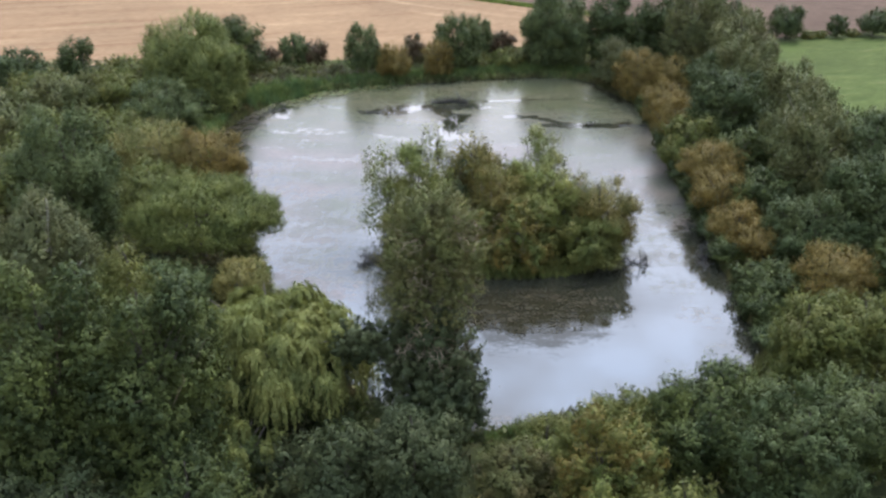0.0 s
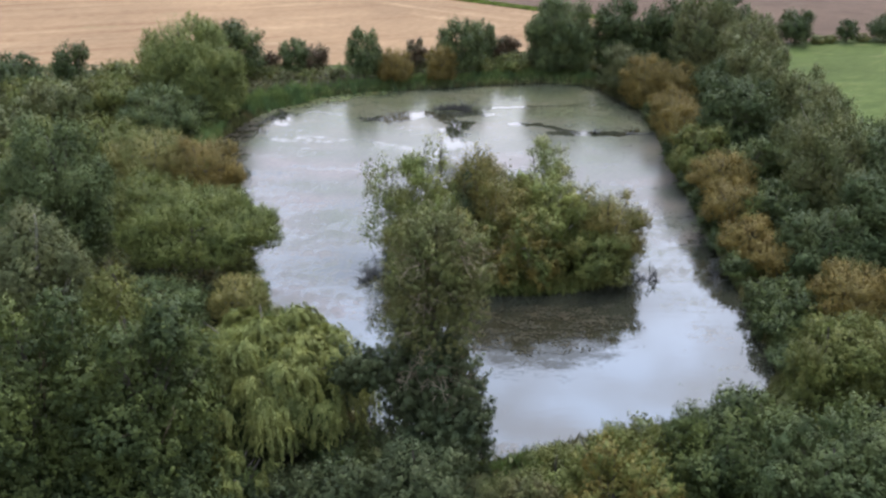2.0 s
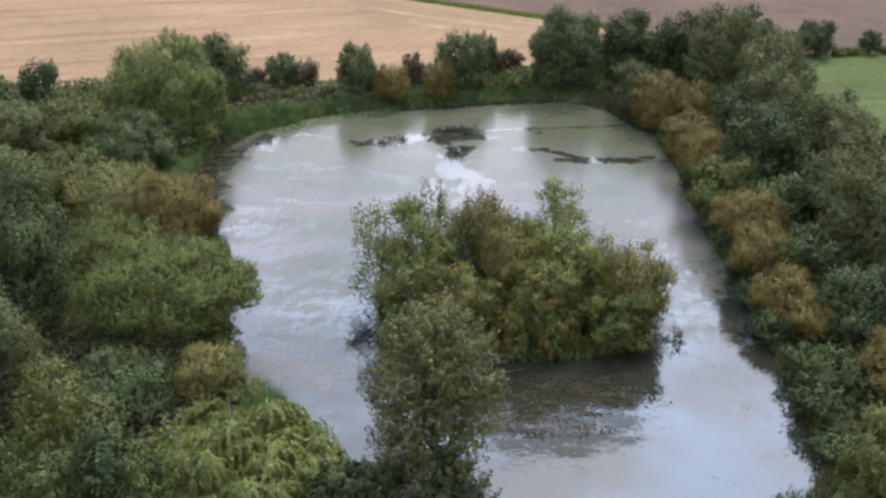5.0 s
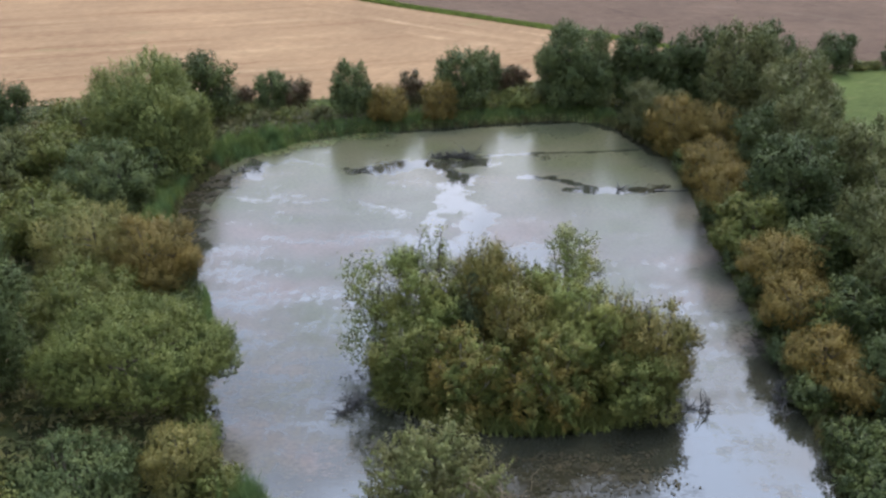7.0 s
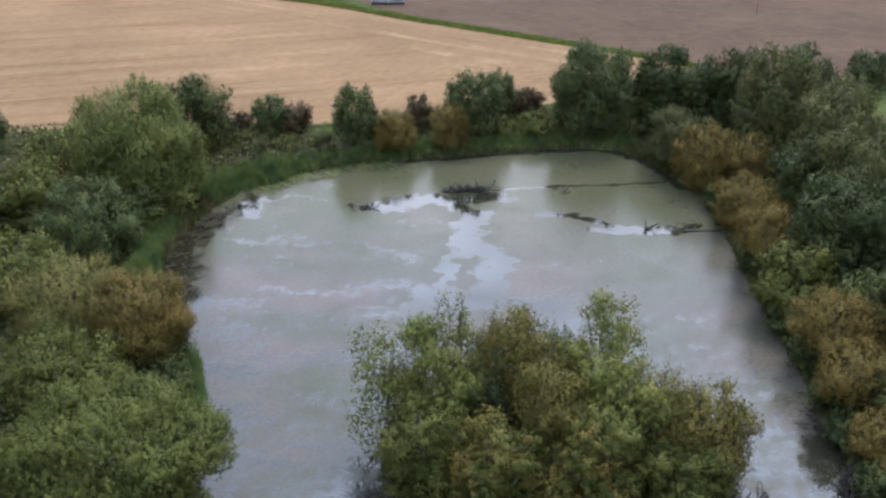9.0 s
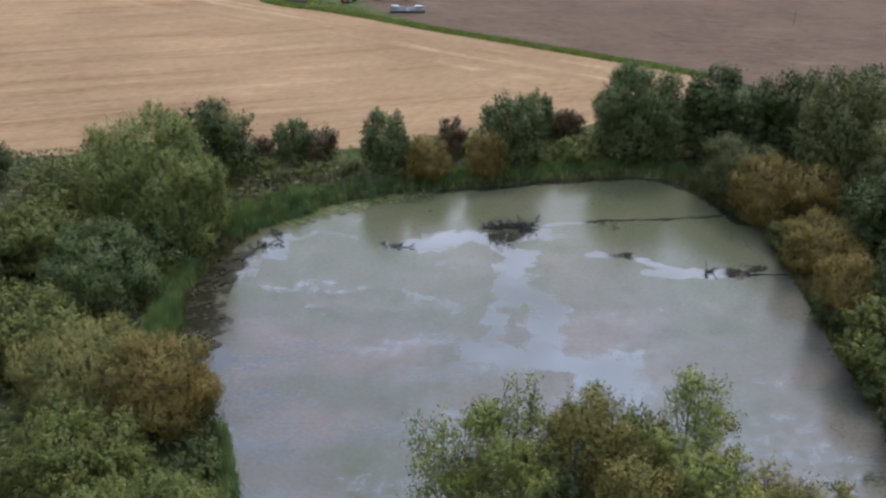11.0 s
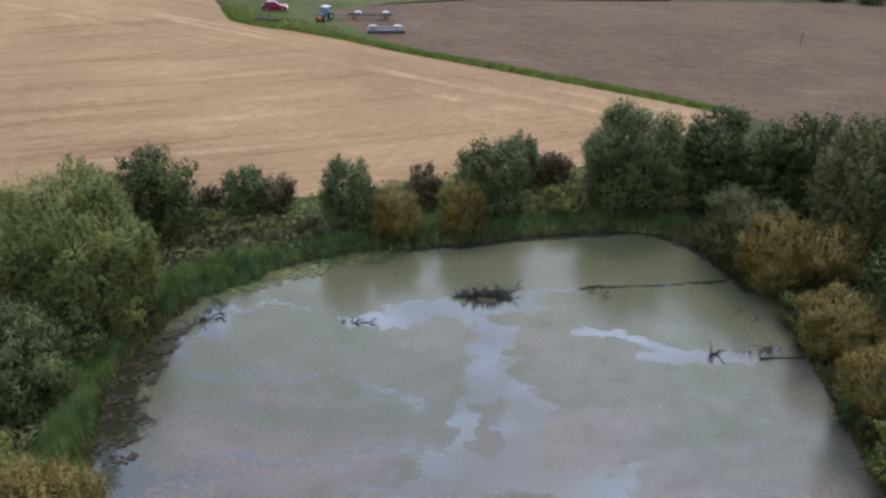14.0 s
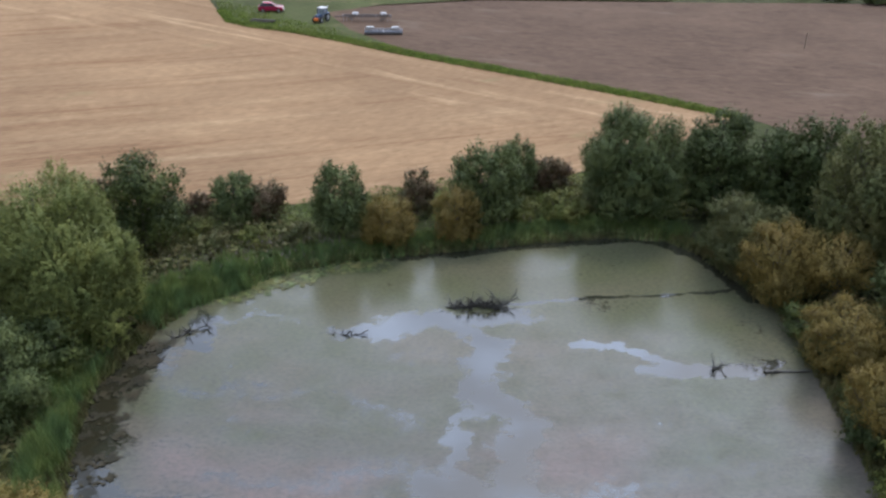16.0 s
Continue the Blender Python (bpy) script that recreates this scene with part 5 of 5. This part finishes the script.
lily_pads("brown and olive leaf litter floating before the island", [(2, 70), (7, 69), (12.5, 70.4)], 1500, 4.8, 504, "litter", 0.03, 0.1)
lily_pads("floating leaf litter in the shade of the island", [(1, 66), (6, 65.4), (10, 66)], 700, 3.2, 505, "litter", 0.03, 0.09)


def plumes(label, pts, count, width, height, seed):
    rng = np.random.default_rng(seed)
    p = band(rng, pts, count, width)
    z = np.maximum(ground_height(p), 0) + height * rng.uniform(0.75, 1.1, count)
    a = rng.uniform(0, 6.28, count)
    nrm = np.column_stack([np.cos(a), np.sin(a), np.full(count, 0.4)])
    up = np.column_stack([rng.normal(0, 0.4, count), rng.normal(0, 0.4, count), np.ones(count)])
    return tagged(part("seed_heads", leaves("seed_heads", LEAF["plume"], np.column_stack([p, z]), nrm, up, np.full(count, 0.34), np.full(count, 0.12)), None), label, "seed heads", kind="stuff")


plumes("pale fluffy willowherb seed heads on the bank", [(-24, 126.5), (-17, 131.2), (-10, 133.8)], 280, 3.0, 1.6, 511)
plumes("pale fluffy reed heads on the far bank", [(-4, 135.2), (6, 138.8)], 120, 2.0, 1.6, 512)


for i in range(7):
    tree("hedge_bush", "dark clipped field hedge bush in the distance", "blue", 64 + i * 6.2, 246 - i * 2.6, 3.6, 3.6, 0.8, 0.0, 4, 0.5, group="far field hedge", ry=2.0)


# ---- field post and timber ----
def box(bm, x0, x1, y0, y1, z0, z1, bevel=0.0):
    r = bmesh.ops.create_cube(bm, size=1.0)["verts"]
    for v in r:
        v.co = ((x0 + x1) / 2 + v.co.x * (x1 - x0), (y0 + y1) / 2 + v.co.y * (y1 - y0), (z0 + z1) / 2 + v.co.z * (z1 - z0))
    if bevel:
        es = list({e for v in r for e in v.link_edges})
        bmesh.ops.bevel(bm, geom=es, offset=bevel, segments=2, affect="EDGES")
    return bm


def wheel_mesh(bm, x, y, z, r, w, segs=20):
    """A rounded tyre ring lying in the xz plane, centred at x, y, z."""
    prof = [(r * 0.6, -w / 2), (r * 0.92, -w / 2), (r, -w * 0.3), (r, w * 0.3), (r * 0.92, w / 2), (r * 0.6, w / 2)]
    rings = [[bm.verts.new((x + a * math.cos(t), y + b, z + a * math.sin(t))) for a, b in prof] for t in np.linspace(0, 2 * math.pi, segs, endpoint=False)]
    for i in range(segs):
        for k in range(len(prof)):
            j, q = (i + 1) % segs, (k + 1) % len(prof)
            bm.faces.new((rings[i][k], rings[i][q], rings[j][q], rings[j][k]))
    return bm


def disc_mesh(bm, x, y, z, r, w, segs=20):
    """A short closed cylinder along y."""
    m = Matrix.Translation((x, y, z)) @ Matrix.Rotation(math.pi / 2, 4, "X")
    bmesh.ops.create_cone(bm, cap_ends=True, segments=segs, radius1=r, radius2=r, depth=w, matrix=m)
    return bm


RED_PAINT = plain_material("red_car_paint", (0.27, 0.013, 0.05), 0.25, 0.1, 0.12, 2.0)
GLASS_DARK = plain_material("tinted_glass", (0.02, 0.025, 0.03), 0.06, 0.0, 0.2, 2.0)
CAB_GLASS = plain_material("cab_glass", (0.22, 0.25, 0.27), 0.08, 0.0, 0.2, 2.0)
RUBBER = plain_material("tyre_rubber", (0.02, 0.02, 0.02), 0.85, 0.0, 0.3, 8.0)
STEEL = plain_material("worn_steel", (0.35, 0.35, 0.36), 0.4, 0.8, 0.25, 6.0)
GREY_IRON = plain_material("grey_roller_iron", (0.2, 0.2, 0.21), 0.6, 0.4, 0.35, 5.0)
WHITE_PLASTIC = plain_material("white_plastic", (0.42, 0.42, 0.42), 0.5, 0.0, 0.15, 3.0)
BLUE_PAINT = plain_material("grey_blue_paint", (0.06, 0.1, 0.17), 0.4, 0.0, 0.2, 3.0)
ORANGE_PAINT = plain_material("orange_paint", (0.7, 0.17, 0.03), 0.45, 0.0, 0.15, 3.0)
FRAME_RED = plain_material("brown_steel", (0.09, 0.07, 0.06), 0.6, 0.2, 0.4, 4.0)
LAMP_GLASS = plain_material("lamp_glass", (0.7, 0.7, 0.68), 0.15, 0.0, 0.1, 3.0)

post = new("field_post")
post.matrix_world = pose(52.6, 206.9, 0.8)
rp = np.random.default_rng(61)
part("pole", tubes("pole", BARK, [limb(rp, (0, 0, -0.3), (0.05, 0, 2.4), 0.06, 0.045, 0.02, 5)], 8), None, post)
tagged(post, "thin weathered wooden post in the soil field", "post")

pile = new("timber_pile")
pile.matrix_world = pose(-31.6, 216.6, 0.84, 0, 0, -12)
for k, (yy, zz) in enumerate(((0, 0.14), (0.3, 0.14), (0.6, 0.14), (0.15, 0.4), (0.45, 0.4))):
    part("timber", tubes("timber", BARK, [limb(rp, (-1.9 + 0.1 * k, yy, zz), (1.9 + 0.12 * k, yy, zz), 0.14, 0.13, 0.02, 6)], 8), None, pile)
tagged(pile, "dark stacked timbers on the grass headland", "timber")


def car(x, y, z, turn):
    """A red hatchback, front to +x."""
    root = new("car")
    root.matrix_world = pose(x, y, z, 0, 0, turn)
    side = [(-2.05, 0.35), (-2.1, 0.75), (-2.0, 0.98), (-1.0, 1.0), (0.75, 0.98), (1.7, 0.86), (2.08, 0.7), (2.12, 0.38), (1.8, 0.25), (-1.8, 0.25)]
    bm = bmesh.new()
    a = [bm.verts.new((px, -0.86, pz)) for px, pz in side]
    b = [bm.verts.new((px, 0.86, pz)) for px, pz in side]
    bm.faces.new(a)
    bm.faces.new(b[::-1])
    for i in range(len(side)):
        j = (i + 1) % len(side)
        bm.faces.new((a[j], a[i], b[i], b[j]))
    bmesh.ops.recalc_face_normals(bm, faces=bm.faces)
    bmesh.ops.bevel(bm, geom=list(bm.edges), offset=0.07, segments=2, affect="EDGES")
    part("body", bm, RED_PAINT, root)
    top = [(-1.9, 0.98, 0.8), (0.9, 0.97, 0.8), (0.15, 1.46, 0.62), (-1.3, 1.5, 0.62)]

    def cabin(grow, z0):
        bm = bmesh.new()
        lo = [bm.verts.new((px, sy * (w + grow), pz + z0)) for sy in (-1, 1) for px, pz, w in top]
        for f in ((0, 1, 2, 3), (7, 6, 5, 4), (0, 3, 7, 4), (1, 5, 6, 2), (3, 2, 6, 7), (0, 4, 5, 1)):
            bm.faces.new([lo[i] for i in f])
        bmesh.ops.recalc_face_normals(bm, faces=bm.faces)
        bmesh.ops.bevel(bm, geom=list(bm.edges), offset=0.05, segments=2, affect="EDGES")
        return bm

    part("windows", cabin(0.0, 0.0), GLASS_DARK, root, "dark tinted windows")
    part("roof", box(bmesh.new(), -1.36, 0.2, -0.64, 0.64, 1.44, 1.53, 0.04), RED_PAINT, root)
    for sy in (-1, 1):
        part("pillar", tubes("pillar", RED_PAINT, [(np.array([(0.92, sy * 0.8, 0.97), (0.17, sy * 0.64, 1.47)]), np.array([0.04, 0.04]))]), None, root)
        part("pillar", tubes("pillar", RED_PAINT, [(np.array([(-0.45, sy * 0.81, 0.97), (-0.5, sy * 0.64, 1.48)]), np.array([0.04, 0.04]))]), None, root)
        part("headlight", box(bmesh.new(), 1.9, 2.1, sy * 0.66 - 0.17, sy * 0.66 + 0.17, 0.62, 0.78, 0.04), LAMP_GLASS, root, "clear headlight")
        for wx in (-1.3, 1.32):
            wh = part("wheel", wheel_mesh(bmesh.new(), wx, sy * 0.8, 0.31, 0.31, 0.2), RUBBER, root)
            part("rim", disc_mesh(bmesh.new(), wx, sy * 0.84, 0.31, 0.2, 0.14), STEEL, wh)
    part("bumper", box(bmesh.new(), 2.02, 2.18, -0.8, 0.8, 0.3, 0.52, 0.05), LAMP_GLASS, root, "pale front bumper and plate")
    return tagged(root, "red hatchback car parked on the grass headland", "car")


car(-31.3, 224.9, 0.84, 6)


def tractor(x, y, z, turn):
    """A tractor with a glazed cab, bonnet to -x."""
    root = new("tractor")
    root.matrix_world = pose(x, y, z, 0, 0, turn) @ Matrix.Scale(0.78, 4)
    part("chassis", box(bmesh.new(), -1.9, 1.0, -0.35, 0.35, 0.6, 1.0, 0.06), GREY_IRON, root)
    part("bonnet", box(bmesh.new(), -2.1, -0.3, -0.42, 0.42, 0.95, 1.6, 0.12), BLUE_PAINT, root, "blue-grey bonnet")
    part("front_weight", box(bmesh.new(), -2.6, -2.12, -0.55, 0.35, 0.55, 1.15, 0.08), ORANGE_PAINT, root, "bright orange front implement")
    cab = part("cab", box(bmesh.new(), -0.3, 1.15, -0.75, 0.75, 1.3, 2.6, 0.08), CAB_GLASS, root, "dark glazed cab")
    part("cab_roof", box(bmesh.new(), -0.45, 1.3, -0.85, 0.85, 2.6, 2.85, 0.1), WHITE_PLASTIC, cab, "white cab roof")
    for cx in (-0.3, 1.13):
        for sy in (-0.74, 0.74):
            part("cab_post", box(bmesh.new(), cx - 0.05, cx + 0.05, sy - 0.05, sy + 0.05, 1.3, 2.62), BLUE_PAINT, cab)
    part("exhaust", tubes("exhaust", STEEL, [(np.array([(-0.5, 0.5, 1.5), (-0.5, 0.5, 2.5)]), np.array([0.05, 0.05]))]), None, root)
    for sy in (-1, 1):
        part("mudguard", box(bmesh.new(), 0.1, 1.5, sy * 0.95 - 0.25, sy * 0.95 + 0.25, 1.65, 1.75, 0.04), BLUE_PAINT, root)
        rear = part("rear_wheel", wheel_mesh(bmesh.new(), 0.8, sy * 0.95, 0.85, 0.85, 0.5, 26), RUBBER, root)
        part("rim", disc_mesh(bmesh.new(), 0.8, sy * 0.97, 0.85, 0.52, 0.3), WHITE_PLASTIC, rear)
        front = part("front_wheel", wheel_mesh(bmesh.new(), -1.5, sy * 0.85, 0.6, 0.6, 0.38, 24), RUBBER, root)
        part("rim", disc_mesh(bmesh.new(), -1.5, sy * 0.87, 0.6, 0.36, 0.24), WHITE_PLASTIC, front)
    return tagged(root, "blue-grey tractor with white cab roof and orange front", "tractor")


tractor(-22.1, 218.4, 0.84, 66)


def cultivator(x, y, z, turn):
    """A long trailed frame with spring tines and two white hoppers."""
    root = new("cultivator")
    root.matrix_world = pose(x, y, z, 0, 0, turn)
    bm = bmesh.new()
    for yy in (-0.7, 0.0, 0.7):
        box(bm, -4.0, 4.0, yy - 0.06, yy + 0.06, 0.75, 0.9)
    for xx in (-3.9, -1.4, 1.4, 3.9):
        box(bm, xx - 0.06, xx + 0.06, -0.75, 0.75, 0.76, 0.89)
    part("frame", bm, FRAME_RED, root, "dull brown steel frame")
    for xx in (-1.9, 2.7):
        part("hopper", box(bmesh.new(), xx - 0.5, xx + 0.5, -0.4, 0.4, 0.95, 1.35, 0.12), WHITE_PLASTIC, root, "white plastic hopper")
    part("drawbar", box(bmesh.new(), -5.2, -3.9, -0.08, 0.08, 0.6, 0.74), FRAME_RED, root)
    rng = np.random.default_rng(71)
    for i in range(17):
        xx = -3.8 + i * 0.475
        yy = (-0.7, 0.0, 0.7)[i % 3]
        part("tine", tubes("tine", GREY_IRON, [(np.array([(xx, yy, 0.8), (xx, yy + 0.2, 0.55), (xx, yy + 0.1, 0.25), (xx, yy - 0.1, 0.02)]), np.array([0.03, 0.03, 0.025, 0.02]))], 5), None, root)
    for xx in (-2.6, 2.6):
        part("wheel", wheel_mesh(bmesh.new(), xx, 0.9, 0.38, 0.38, 0.25), RUBBER, root)
    return tagged(root, "trailed cultivator with brown frame and pale hoppers", "cultivator")


cultivator(-14.8, 219.4, 0.84, 3)


def field_roller(x, y, z, turn):
    root = new("field_roller")
    root.matrix_world = pose(x, y, z, 0, 0, turn)
    for s in (-1, 0, 1):
        bm = bmesh.new()
        for i in range(13):
            m = Matrix.Translation((s * 1.95 - 0.9 + i * 0.15, 0, 0.36)) @ Matrix.Rotation(math.pi / 2, 4, "Y")
            bmesh.ops.create_cone(bm, cap_ends=True, segments=18, radius1=0.36 - 0.03 * (i % 2), radius2=0.36 - 0.03 * (i % 2), depth=0.15, matrix=m)
        part("ring_roll", bm, GREY_IRON, root, "grey ribbed iron roll")
    part("frame", box(bmesh.new(), -2.95, 2.95, -0.08, 0.08, 0.78, 0.92, 0.02), STEEL, root)
    for s in (-1, 0, 1):
        for e in (-0.93, 0.93):
            part("bracket", box(bmesh.new(), s * 1.95 + e - 0.03, s * 1.95 + e + 0.03, -0.05, 0.05, 0.36, 0.8), STEEL, root)
    for xx in (-2.1, 1.8):
        part("weight_box", box(bmesh.new(), xx - 0.6, xx + 0.6, -0.3, 0.3, 0.92, 1.2, 0.06), WHITE_PLASTIC, root, "white weight box")
    part("drawbar", box(bmesh.new(), -0.06, 0.06, -1.8, -0.06, 0.6, 0.72), STEEL, root)
    return tagged(root, "grey ribbed field roller with white boxes", "roller")


field_roller(-11.6, 210.4, 0.84, 4)
